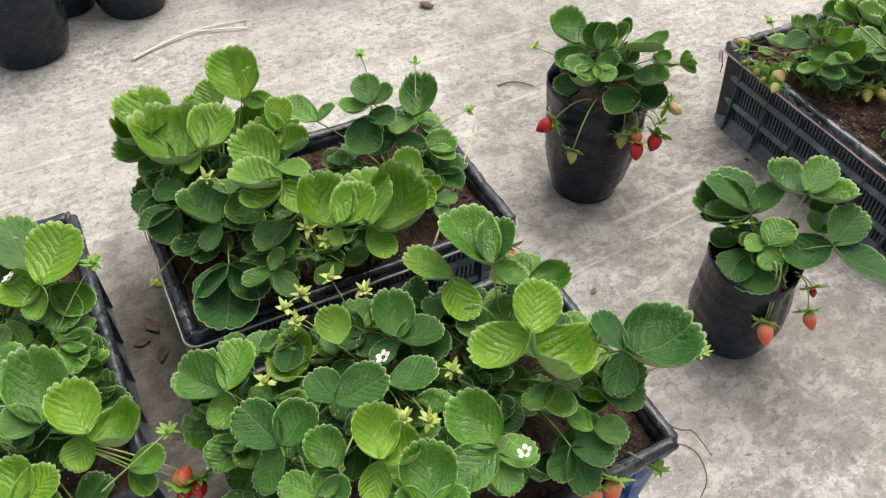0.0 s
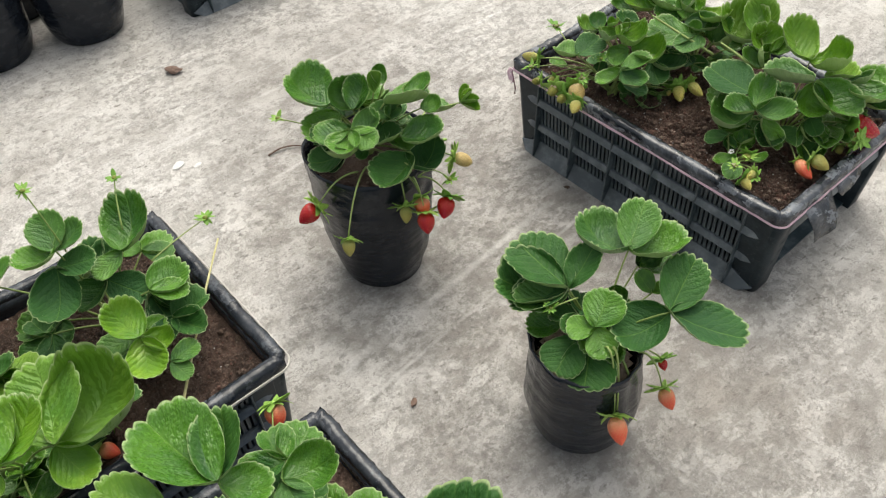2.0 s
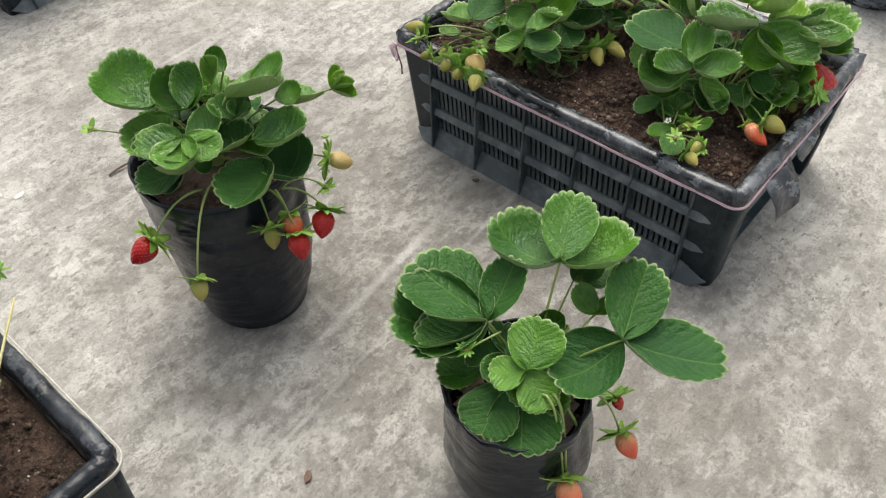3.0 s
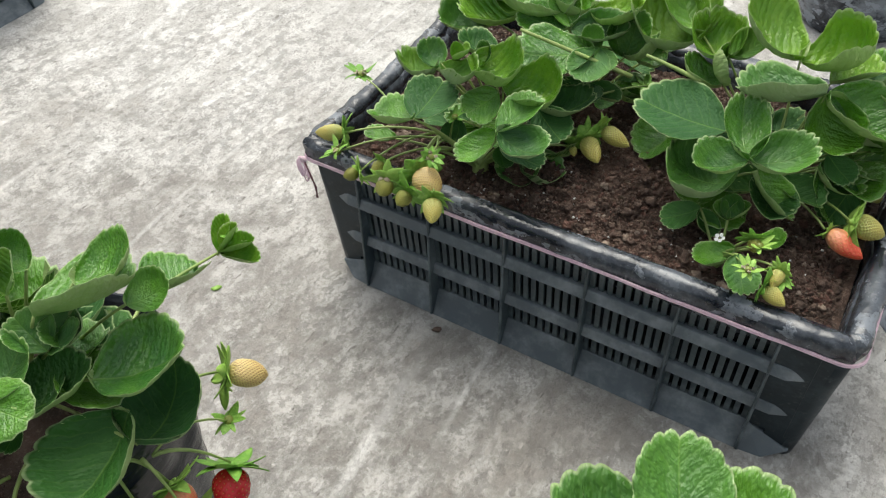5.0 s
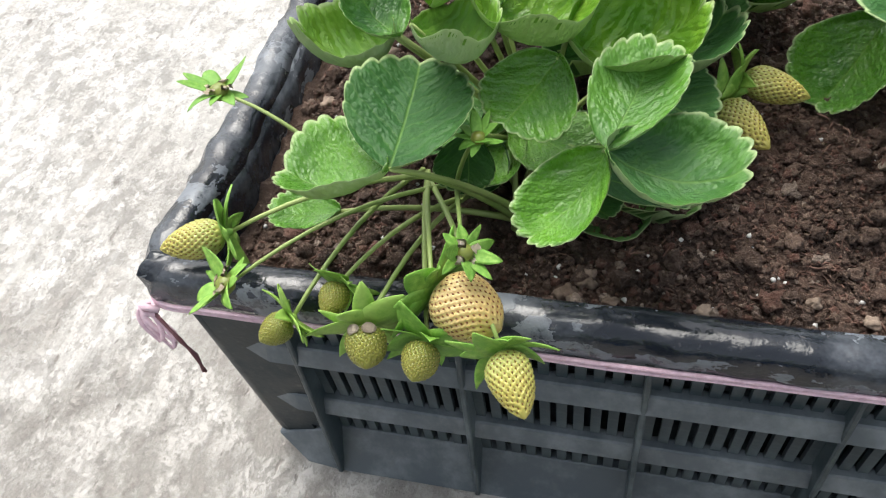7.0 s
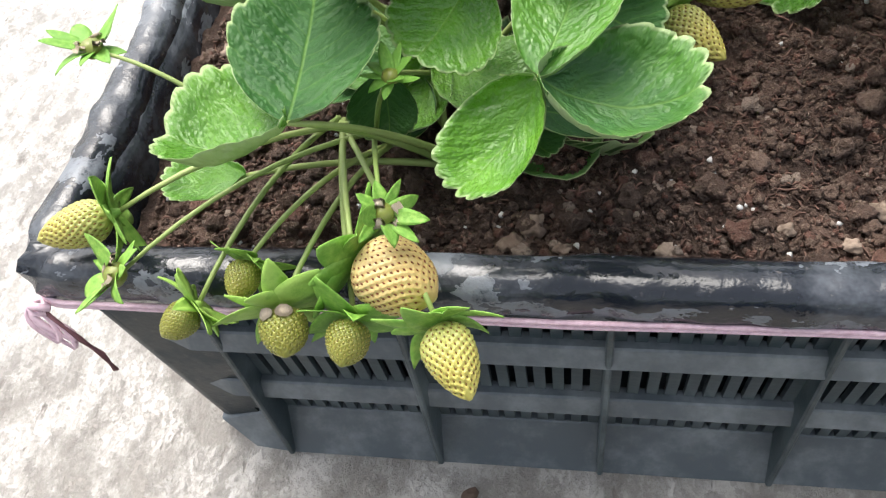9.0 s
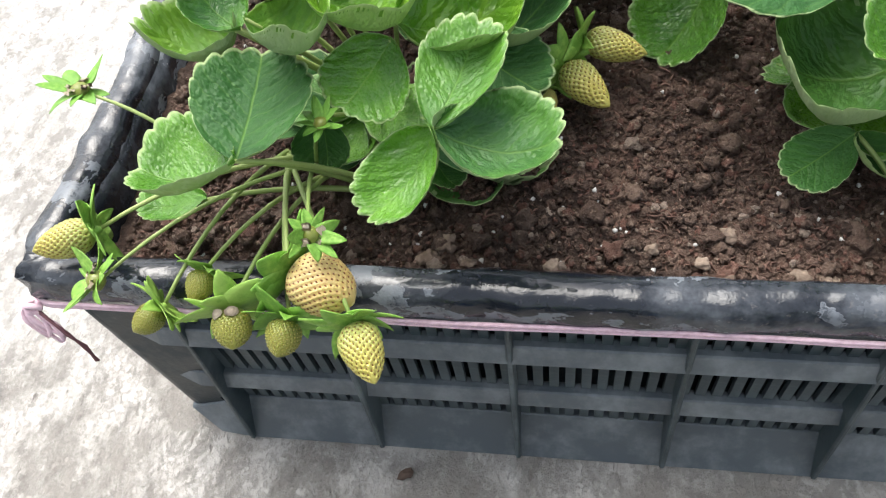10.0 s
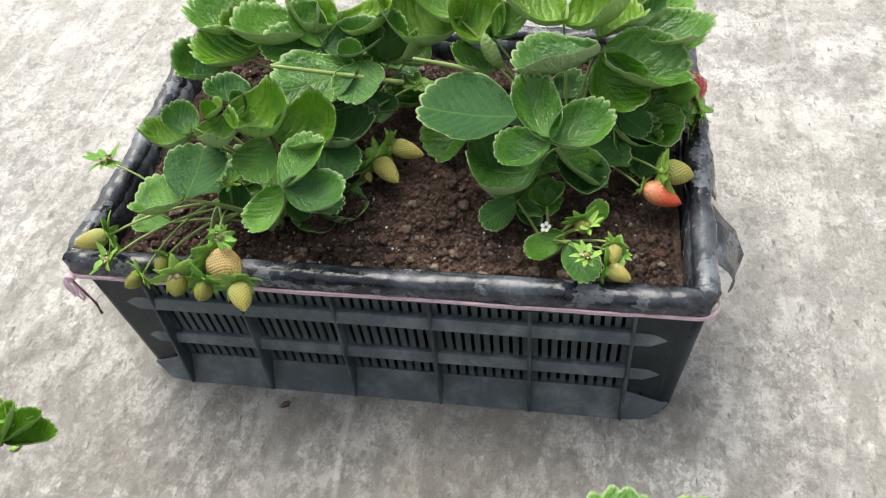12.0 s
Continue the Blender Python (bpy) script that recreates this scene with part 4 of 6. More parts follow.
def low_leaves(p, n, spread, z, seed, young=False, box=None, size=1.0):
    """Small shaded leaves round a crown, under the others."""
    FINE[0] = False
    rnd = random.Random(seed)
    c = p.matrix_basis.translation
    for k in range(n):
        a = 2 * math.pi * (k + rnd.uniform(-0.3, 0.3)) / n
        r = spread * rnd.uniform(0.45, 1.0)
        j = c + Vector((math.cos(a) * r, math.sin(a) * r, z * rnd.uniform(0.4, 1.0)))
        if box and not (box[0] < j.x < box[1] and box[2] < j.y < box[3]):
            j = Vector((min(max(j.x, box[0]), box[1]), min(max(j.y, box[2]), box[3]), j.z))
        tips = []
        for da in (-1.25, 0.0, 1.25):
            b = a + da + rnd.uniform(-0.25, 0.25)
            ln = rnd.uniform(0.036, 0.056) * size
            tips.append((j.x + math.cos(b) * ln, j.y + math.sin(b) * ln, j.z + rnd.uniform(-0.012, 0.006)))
        # two in three are dull green: shade between the leaves put into colour
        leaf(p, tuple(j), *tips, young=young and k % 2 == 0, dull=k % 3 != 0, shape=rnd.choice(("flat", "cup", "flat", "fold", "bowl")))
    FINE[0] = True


def canopy(p, n, box, low, high, size, seed):
    """Leaves that fill a plant out between its tall ones, over a patch of the bed."""
    rnd = random.Random(seed)
    FINE[0] = False
    cols = max(1, round((n * (box[1] - box[0]) / (box[3] - box[2])) ** 0.5))
    rows = -(-n // cols)
    for k in range(n):
        x = box[0] + (box[1] - box[0]) * (k % cols + rnd.uniform(0.1, 0.9)) / cols
        y = box[2] + (box[3] - box[2]) * (k // cols + rnd.uniform(0.1, 0.9)) / rows
        z, a = rnd.uniform(low, high), rnd.uniform(0, 6.28)
        tips = []
        for da in (-1.3, 0.0, 1.3):
            w, ln = a + da + rnd.uniform(-0.25, 0.25), size * rnd.uniform(0.75, 1.15)
            tips.append((x + math.cos(w) * ln, y + math.sin(w) * ln, z + rnd.uniform(-0.022, 0.018), rnd.choice(("cup", "flat", "bowl", "fold", "wavy", "cup")), rnd.uniform(-25, 25)))
        tone = rnd.random()
        leaf(p, (x, y, z), *tips, young=tone > 0.82, dull=tone < 0.45)
    FINE[0] = True


# fruit: flesh with dimples, seeds in them, and a leafy cap
def fruit_meshes(kind, flesh, seed_material, ratio, blunt, seeds, dimple, grain=1.0, proud=0.0):
    """A strawberry one unit long: shoulder at the origin, point at z = -1, with a dimple under each seed."""
    nu, nv = (96, 58) if dimple > 0.025 else (72, 44)
    golden = math.pi * (3 - 5 ** 0.5)

    def radius(v):
        if v < 0.34:
            return ratio * (1 - 0.85 * ((0.34 - v) / 0.34) ** 2.2) ** 0.5
        return ratio * (1 - ((v - 0.34) / 0.66) ** blunt) ** 0.72

    area = [0.0]
    for k in range(400):
        area.append(area[-1] + radius((k + 0.5) / 400))
    spots, at = [], 0
    for k in range(seeds):
        want = area[-1] * (0.03 + 0.95 * (k + 0.5) / seeds)
        while area[at + 1] < want:
            at += 1
        spots.append((at / 400, (k * golden) % (2 * math.pi)))
    gap = 0.9 * (2 * math.pi * area[-1] / 400 / seeds) ** 0.5
    sv, sa = np.array([q[0] for q in spots]), np.array([q[1] for q in spots])
    bm = bmesh.new()
    uv = bm.loops.layers.uv.new("UVMap")
    rings = []
    for j in range(nv + 1):
        v = j / nv
        ring = []
        r0 = radius(min(v, 0.992))
        for i in range(nu):
            a = 2 * math.pi * i / nu
            da = (a - sa + math.pi) % (2 * math.pi) - math.pi
            d = float(np.min(np.hypot(da * r0, (sv - v) * 1.1)))
            r = r0 - dimple * max(0.0, 1 - (d / (gap * 0.62)) ** 2)
            r *= 1 + 0.04 * math.sin(2 * a + 1) + 0.03 * math.sin(3 * a + 4 * v) + 0.05 * wobble((math.cos(a), math.sin(a), v * 2), 1.3, seeds)
            ring.append(bm.verts.new((math.cos(a) * r, math.sin(a) * r, -v)))
        rings.append(ring)
    for j, (p, q) in enumerate(zip(rings, rings[1:])):
        for i in range(nu):
            f = bm.faces.new((p[i], q[i], q[(i + 1) % nu], p[(i + 1) % nu]))
            f.smooth = True
            for lp in f.loops:
                lp[uv].uv = (i / nu, -lp.vert.co.z)
    bm.faces.new(rings[0])
    bm.faces.new(rings[-1][::-1])
    body = mesh_of("flesh", bm, flesh)
    verts, faces = [], []
    big = gap * 0.2 * grain
    for v, a in spots:
        r = radius(v) - dimple * (0.75 - proud)
        r *= 1 + 0.04 * math.sin(2 * a + 1) + 0.03 * math.sin(3 * a + 4 * v) + 0.05 * wobble((math.cos(a), math.sin(a), v * 2), 1.3, seeds)
        c = Vector((math.cos(a) * r, math.sin(a) * r, -v))
        slope = (radius(min(v + 0.02, 0.99)) - radius(max(v - 0.02, 0.0))) / 0.04
        out = Vector((math.cos(a), math.sin(a), slope)).normalized()
        side = Vector((-math.sin(a), math.cos(a), 0))
        down = out.cross(side)
        base = len(verts)
        verts += [tuple(c + q * big) for q in (side * 0.8, down * 1.25, -side * 0.8, -down * 1.25, out * 0.8, -out * 0.7)]
        faces += [(base, base + 1, base + 4), (base + 1, base + 2, base + 4), (base + 2, base + 3, base + 4), (base + 3, base, base + 4),
                  (base + 1, base, base + 5), (base + 2, base + 1, base + 5), (base + 3, base + 2, base + 5), (base, base + 3, base + 5)]
    pips = bpy.data.meshes.new("seed_layer")
    pips.from_pydata(verts, [], faces)
    pips.materials.append(seed_material)
    for poly in pips.polygons:
        poly.use_smooth = True
    return body, pips


def cap_mesh(seed, material, n=9, reach=0.62, lift=0.25, centre=None, wide=0.24):
    """A star of leafy sepals, broad and narrow ones in turn, some with a notched tip; unit size, opening downwards along -z."""
    rnd = random.Random(seed)
    bm = bmesh.new()
    steps, across = 8, 4
    for k in range(n):
        a = 2 * math.pi * (k + rnd.uniform(-0.25, 0.25)) / n
        broad = 1.0 if k % 2 == 0 else 0.62
        ln, w, up = reach * rnd.uniform(0.75, 1.2) * (0.85 + 0.15 * broad), wide * broad * rnd.uniform(0.85, 1.2), lift * rnd.uniform(-0.5, 1.5)
        bend, cup, twist = rnd.uniform(-0.5, 0.35), rnd.uniform(-0.1, 0.3), rnd.uniform(-0.4, 0.4)
        d, s = Vector((math.cos(a), math.sin(a), 0)), Vector((-math.sin(a), math.cos(a), 0))
        skins = []
        for off in (0.006, -0.006):
            grid = []
            for q in range(steps + 1):
                t = q / steps
                half = w * 1.9 * (t + 0.1) ** 0.66 * (1 - 0.99 * t) ** 0.88 + 0.004
                row = []
                for i in range(across + 1):
                    e = 2 * i / across - 1
                    z = 0.04 + up * t + bend * ln * t * t + cup * half * e * e + twist * half * e * t - 0.015 * (1 - abs(e)) + off
                    row.append(bm.verts.new(d * (0.04 + ln * t * (1 - 0.12 * abs(bend) * t)) + s * half * e + Vector((0, 0, z))))
                grid.append(row)
            skins.append(grid)
        for li, grid in enumerate(skins):
            for q in range(steps):
                for i in range(across):
                    v = (grid[q][i], grid[q + 1][i], grid[q + 1][i + 1], grid[q][i + 1])
                    bm.faces.new(v if li == 0 else v[::-1]).smooth = True
        hi, lo = skins
        edge = lambda g: [g[q][0] for q in range(steps + 1)] + [g[steps][i] for i in range(1, across + 1)] + [g[q][across] for q in range(steps - 1, -1, -1)]
        for (p0, p1), (q0, q1) in zip(zip(edge(hi), edge(hi)[1:]), zip(edge(lo), edge(lo)[1:])):
            bm.faces.new((p0, q0, q1, p1)).smooth = True
    tube(bm, [(0, 0, 0.0), (0, 0, 0.16)], [0.14, 0.05], 8)
    if centre is not None:
        made = bmesh.ops.create_icosphere(bm, subdivisions=3, radius=0.27)
        for v in made["verts"]:
            v.co *= 1 + 0.12 * wobble(v.co, 22, seed)
            v.co.z = v.co.z * 0.85 + 0.06
            for f in v.link_faces:
                f.material_index, f.smooth = 1, True
        return mesh_of("sepals", bm, [material, centre])
    return mesh_of("sepals", bm, material)


FRUIT = {
    "green": fruit_meshes("green", FRUIT_GREEN, SEED_BROWN, 0.38, 1.75, 230, 0.042, 1.25, 0.1),
    "cream": fruit_meshes("cream", FRUIT_CREAM, SEED_RUST, 0.48, 2.8, 330, 0.036, 1.25, 0.1),
    "olive": fruit_meshes("olive", FRUIT_OLIVE, SEED_OLIVE, 0.45, 2.2, 190, 0.04, 1.5, 0.5),
    "orange": fruit_meshes("orange", FRUIT_ORANGE, SEED_YELLOW, 0.42, 1.9, 120, 0.02, 0.75),
    "red": fruit_meshes("red", FRUIT_RED, SEED_YELLOW, 0.4, 1.8, 120, 0.02, 0.7),
}
CAPS = [cap_mesh(s, SEPAL, 10, 0.8, 0.08, None, 0.32) for s in (1, 2, 3, 4)]
BUDS = [cap_mesh(s, SEPAL_YELLOW, 9, 0.7, 0.6, FRUIT_OLIVE, 0.24) for s in (5, 6)]
BUDS_GREEN = [cap_mesh(s, SEPAL, 9, 0.9, 0.5, FRUIT_OLIVE, 0.3) for s in (7, 8)]
FRUIT_WORDS = {"green": "unripe pale yellow-green strawberry with brown seeds", "cream": "large unripe cream strawberry with brown seeds",
               "olive": "small unripe olive-green strawberry", "orange": "half-ripe orange-red strawberry", "red": "ripe dark red strawberry"}


def fruit(p, kind, top, tip, cap=1.0, start=None, bow=0.4, stalk=True, fat=1.0, petals=False):
    """A strawberry that hangs from its stalk: the shoulder at top, the point at tip."""
    c = p.matrix_basis.translation
    a, b = Vector(top) - c, Vector(tip) - c
    ln = (b - a).length
    q = (a - b).to_track_quat("Z", "Y").to_matrix().to_4x4()
    m = Matrix.Translation(a) @ q @ Matrix.Diagonal((ln * fat, ln * fat, ln, 1))
    body, pips = FRUIT[kind]
    f = child("strawberry", body, p, m, FRUIT_WORDS[kind])
    child("seed_layer", pips, f)["kind"] = "stuff"
    COUNT[0] += 1
    child("calyx", CAPS[COUNT[0] % 4], f, Matrix.Translation((0, 0, 0.0)) @ pose(0, 0, 0, 0, 0, 40 * COUNT[0]) @ Matrix.Scale((1.45 if kind == "olive" else 1.0) * cap, 4))
    if petals:
        for k in (-1, 1):
            bm = bmesh.new()
            up = q.to_3x3().inverted() @ Vector((0.0, -0.7, 1.0))
            turn = math.atan2(up.y, up.x) + 0.42 * k
            edge = []
            for e in range(10):
                w, r = 2 * math.pi * e / 10, 0.16 * (1 + 0.5 * wobble((e, k, 0), 0.9, 3))
                b2, out = turn + math.cos(w) * r / 0.42, 0.475 + 0.03 * wobble((e, k, 2), 0.9)
                edge.append(bm.verts.new((math.cos(b2) * out, math.sin(b2) * out, -0.2 + math.sin(w) * r * 0.8)))
            hub = bm.verts.new((math.cos(turn) * 0.5, math.sin(turn) * 0.5, -0.2))
            for e in range(10):
                bm.faces.new((hub, edge[e], edge[(e + 1) % 10])).smooth = True
            bmesh.ops.solidify(bm, geom=bm.faces[:], thickness=0.02)
            bmesh.ops.recalc_face_normals(bm, faces=bm.faces[:])
            part("withered_petal", bm, PETAL_DRY, f, "cream withered petal")
    if stalk:
        d = (a - b).normalized()
        stalk_to(p, tuple(a + c + d * ln * 0.12), 0.00115, "fruit_stalk", bow, start)


def bud(p, place, size, green=True, start=None, bow=0.4, tilt=(0, 0), stalk=True, dry=False):
    """A spent flower or bud: an open star of sepals on a stalk."""
    c = p.matrix_basis.translation
    COUNT[0] += 1
    kind = BUDS_GREEN if green else BUDS
    m = Matrix.Translation(Vector(place) - c) @ pose(0, 0, 0, tilt[0], tilt[1], 50 * COUNT[0]) @ Matrix.Scale(size, 4)
    b = child("flower_bud", kind[COUNT[0] % 2], p, m)
    if dry:
        bm = bmesh.new()
        for k in range(4):
            a = k * 1.7
            hub = bm.verts.new((math.cos(a) * 0.3, math.sin(a) * 0.3, 0.26))
            edge = []
            for q in range(9):
                w, r = 2 * math.pi * q / 9, 0.15 * (1 + 0.7 * wobble((q, k, 0), 0.9, k))
                edge.append(bm.verts.new((math.cos(a) * 0.3 + math.cos(w) * r, math.sin(a) * 0.3 + math.sin(w) * r, 0.24 + 0.12 * wobble((q, k, 5), 0.8, k))))
            for q in range(9):
                bm.faces.new((hub, edge[q], edge[(q + 1) % 9])).smooth = True
        bmesh.ops.solidify(bm, geom=bm.faces[:], thickness=0.03)
        bmesh.ops.recalc_face_normals(bm, faces=bm.faces[:])
        part("withered_petal", bm, PETAL_DRY, b)
    if stalk:
        stalk_to(p, place, 0.0009, "flower_stalk", bow, start)


def flower(p, place, size, start=None):
    """A white strawberry flower with five petals."""
    c = p.matrix_basis.translation
    bm = bmesh.new()
    for k in range(5):
        a = 2 * math.pi * k / 5
        ring = [(math.cos(a) * 0.5 + math.cos(b) * 0.3, math.sin(a) * 0.5 + math.sin(b) * 0.3, 0.08 * math.cos(b - a) + 0.03 * k) for b in (2 * math.pi * q / 8 for q in range(8))]
        lo, hi = [bm.verts.new(v) for v in ring], [bm.verts.new((v[0], v[1], v[2] + 0.03)) for v in ring]
        bm.faces.new(lo[::-1])
        bm.faces.new(hi)
        for q in range(8):
            bm.faces.new((lo[q], lo[(q + 1) % 8], hi[(q + 1) % 8], hi[q]))
    ob = part("flower", bm, PETAL_WHITE, p, "white five-petalled flower")
    ob.matrix_basis = Matrix.Translation(Vector(place) - c) @ pose(0, 0, 0, 25, -20, 0) @ Matrix.Scale(size, 4)
    stalk_to(p, place, 0.0009, "flower_stalk", 0.4, start)


# front crate, bags, then the crates behind

near_left = plant((0.165, 0.075, 0.163), 'strawberry plant with toothed leaves and unripe yellow fruit')
leaf(near_left, (0.204, 0.039, 0.256), (0.179, 0.009, 0.236, 'flat', 0, 1.0), (0.219, 0.087, 0.27, 'flat', 8, 0.95), (0.254, 0.033, 0.258, 'flat', -4, 1.0))
leaf(near_left, (0.121, 0.025, 0.25), (0.076, 0.024, 0.246, 'cup', 22, 1.25))
leaf(near_left, (0.121, 0.025, 0.25), (0.122, 0.079, 0.26, 'flat', -6, 1.3), dull=True)
leaf(near_left, (0.11, 0.086, 0.268), (0.063, 0.095, 0.266, 'bowl', 10, 0.95), young=True, start=(0.165, 0.128, 0.172), bow=0.05)
leaf(near_left, (0.113, 0.086, 0.268), (0.091, 0.1, 0.286, 'cup', -10, 1.15), start=(0.165, 0.128, 0.172), bow=0.05)
leaf(near_left, (0.121, 0.078, 0.28), (0.157, 0.082, 0.28, 'bowl', 0, 1.2), young=True, start=(0.165, 0.128, 0.172), bow=0.05)
leaf(near_left, (0.126, 0.098, 0.275), (0.123, 0.101, 0.292, 'fold', 0, 1.1), (0.141, 0.098, 0.292, 'fold', 10, 1.1), young=True, start=(0.165, 0.128, 0.172), bow=0.05)
leaf(near_left, (0.143, 0.094, 0.284), (0.196, 0.101, 0.288, 'bowl', 0, 1.1), young=True, start=(0.165, 0.128, 0.172), bow=0.05)
leaf(near_left, (0.151, 0.102, 0.272), (0.149, 0.116, 0.292, 'cup', -15, 1.2), start=(0.165, 0.128, 0.172), bow=0.05)
leaf(near_left, (0.183, 0.088, 0.27), (0.236, 0.104, 0.278, 'bowl', 6, 1.0), young=True, start=(0.165, 0.128, 0.172), bow=0.05)
leaf(near_left, (0.18, 0.085, 0.262), (0.161, 0.056, 0.25, 'wavy', 0, 1.35), start=(0.165, 0.128, 0.172), bow=0.05)
leaf(near_left, (0.142, 0.143, 0.262), (0.103, 0.159, 0.268, 'flat', 0, 1.2), dull=True, start=(0.165, 0.128, 0.172), bow=0.05)
leaf(near_left, (0.206, 0.116, 0.235), (0.249, 0.154, 0.24, 'flat', 0, 1.25), (0.244, 0.095, 0.222, 'flat', 0, 1.2), dull=True, start=(0.165, 0.128, 0.172), bow=0.05)
leaf(near_left, (0.193, 0.067, 0.215), (0.207, 0.051, 0.205, 'flat', 0, 1.3), (0.24, 0.06, 0.215, 'flat', 0, 1.0), dull=True)
leaf(near_left, (0.085, 0.043, 0.2), (0.054, 0.035, 0.205, 'flat', 0, 1.0))
leaf(near_left, (0.139, 0.08, 0.22), (0.141, 0.064, 0.2, 'flat', 0, 1.4), dull=True, start=(0.165, 0.128, 0.172), bow=0.05)
low_leaves(near_left, 4, 0.05, 0.04, 3, box=(0.09, 0.24, 0.11, 0.2))

back_left = plant((0.215, 0.235, 0.163), "leafy strawberry plant at the crate's back")
leaf(back_left, (0.238, 0.191, 0.268), (0.239, 0.141, 0.262), (0.257, 0.168, 0.262))
leaf(back_left, (0.232, 0.187, 0.262), (0.172, 0.143, 0.272, 'wavy'), (0.222, 0.202, 0.285))
leaf(back_left, (0.257, 0.216, 0.25), (0.241, 0.225, 0.285, 'cup'), (0.287, 0.221, 0.28, 'cup'), (0.258, 0.241, 0.29))
leaf(back_left, (0.135, 0.233, 0.262), (0.071, 0.202, 0.268, 'cup'), (0.09, 0.253, 0.28, 'bowl'), young=True)
leaf(back_left, (0.18, 0.225, 0.275), (0.113, 0.211, 0.29, 'cup'), (0.19, 0.238, 0.3))
leaf(back_left, (0.208, 0.237, 0.28), (0.158, 0.247, 0.295, 'bowl'), (0.261, 0.233, 0.3, 'cup'), young=True)
leaf(back_left, (0.132, 0.259, 0.27), (0.05, 0.257, 0.28, 'cup'), (0.093, 0.287, 0.29, 'cup'))
leaf(back_left, (0.097, 0.232, 0.24), (0.048, 0.196, 0.25), (0.059, 0.242, 0.26))
leaf(back_left, (0.197, 0.21, 0.27), (0.143, 0.201, 0.28), (0.17, 0.238, 0.3), (0.254, 0.219, 0.28))
leaf(back_left, (0.284, 0.261, 0.24), (0.27, 0.217, 0.25), (0.298, 0.287, 0.25))
low_leaves(back_left, 6, 0.06, 0.06, 4, box=(0.06, 0.3, 0.15, 0.32))

near_right = plant((0.43, 0.185, 0.163), 'large strawberry plant with broad dark leaves')
leaf(near_right, (0.415, 0.099, 0.262), (0.391, 0.152, 0.285, 'cup', 0, 0.86), (0.461, 0.129, 0.274, 'cup', 0, 0.9), (0.375, 0.076, 0.262, 'cup', 0, 0.95))
leaf(near_right, (0.385, 0.137, 0.256), (0.302, 0.14, 0.262, 'flat', -10, 1.15), dull=True)
leaf(near_right, (0.409, 0.107, 0.236), (0.346, 0.104, 0.246, 'bowl', 4, 1.5))
leaf(near_right, (0.419, 0.119, 0.235), (0.462, 0.111, 0.205, 'fold', -20, 0.95))
leaf(near_right, (0.501, 0.163, 0.222), (0.492, 0.14, 0.19, 'flat', 0, 1.15), dull=True)
leaf(near_right, (0.471, 0.169, 0.24), (0.497, 0.153, 0.23, 'flat', 0, 1.25), dull=True)
leaf(near_right, (0.452, 0.185, 0.288), (0.382, 0.161, 0.288, 'fold', 28), (0.485, 0.15, 0.26, 'bowl'), (0.528, 0.194, 0.266, 'cup'))
leaf(near_right, (0.476, 0.256, 0.272), (0.545, 0.23, 0.282, 'cup'), (0.507, 0.245, 0.3, 'cup'))
leaf(near_right, (0.485, 0.179, 0.222), (0.5, 0.14, 0.19))
leaf(near_right, (0.467, 0.153, 0.235), (0.508, 0.168, 0.222), (0.481, 0.148, 0.21))
leaf(near_right, (0.419, 0.226, 0.29), (0.364, 0.245, 0.335, 'cup'), (0.47, 0.24, 0.328, 'bowl'), young=True)
leaf(near_right, (0.359, 0.208, 0.285), (0.325, 0.246, 0.305, 'bowl'), (0.382, 0.238, 0.3, 'cup'), young=True)
leaf(near_right, (0.327, 0.233, 0.285), (0.249, 0.253, 0.305, 'bowl'), (0.283, 0.28, 0.32, 'cup'), young=True)
leaf(near_right, (0.461, 0.22, 0.25), (0.52, 0.249, 0.222, 'cup'))
leaf(near_right, (0.484, 0.261, 0.25), (0.517, 0.332, 0.26, 'cup'), (0.544, 0.288, 0.24, 'cup'))
leaf(near_right, (0.45, 0.224, 0.275), (0.489, 0.253, 0.285, 'fold'), young=True)
leaf(near_right, (0.362, 0.2, 0.26), (0.322, 0.196, 0.28, 'cup'), (0.353, 0.193, 0.3))
low_leaves(near_right, 5, 0.07, 0.06, 5, box=(0.33, 0.5, 0.13, 0.3))

small_front = plant((0.415, 0.065, 0.163), 'small young strawberry plant with a white flower')
leaf(small_front, (0.388, 0.091, 0.2), (0.359, 0.074, 0.188, 'flat', 0, 1.1), (0.407, 0.074, 0.188, 'flat', 0, 1.1), dull=True)
leaf(small_front, (0.431, 0.055, 0.2), (0.401, 0.04, 0.19))
leaf(small_front, (0.436, 0.037, 0.212), (0.453, 0.002, 0.207))
leaf(small_front, (0.414, 0.089, 0.2), (0.413, 0.095, 0.225, 'cup'), (0.399, 0.085, 0.215, 'fold'), (0.429, 0.092, 0.22, 'fold'))
leaf(small_front, (0.45, 0.066, 0.2), (0.462, 0.083, 0.212))
flower(small_front, (0.415, 0.062, 0.2), 0.0062)
bud(small_front, (0.449, 0.052, 0.215), 0.014)
bud(small_front, (0.449, 0.013, 0.222), 0.013, dry=True)
bud(small_front, (0.475, 0.032, 0.205), 0.014)
fruit(small_front, 'green', (0.472, 0.035, 0.212), (0.47, 0.018, 0.208), fat=0.86)
fruit(small_front, 'olive', (0.444, 0.058, 0.215), (0.447, 0.047, 0.211), fat=1.11)
fruit(small_front, 'green', (0.466, 0.019, 0.203), (0.485, 0.01, 0.201), fat=0.92)
fruit(near_left, 'cream', (0.144, -0.004, 0.214), (0.171, -0.017, 0.209), fat=0.9, start=(0.117, 0.081, 0.192))
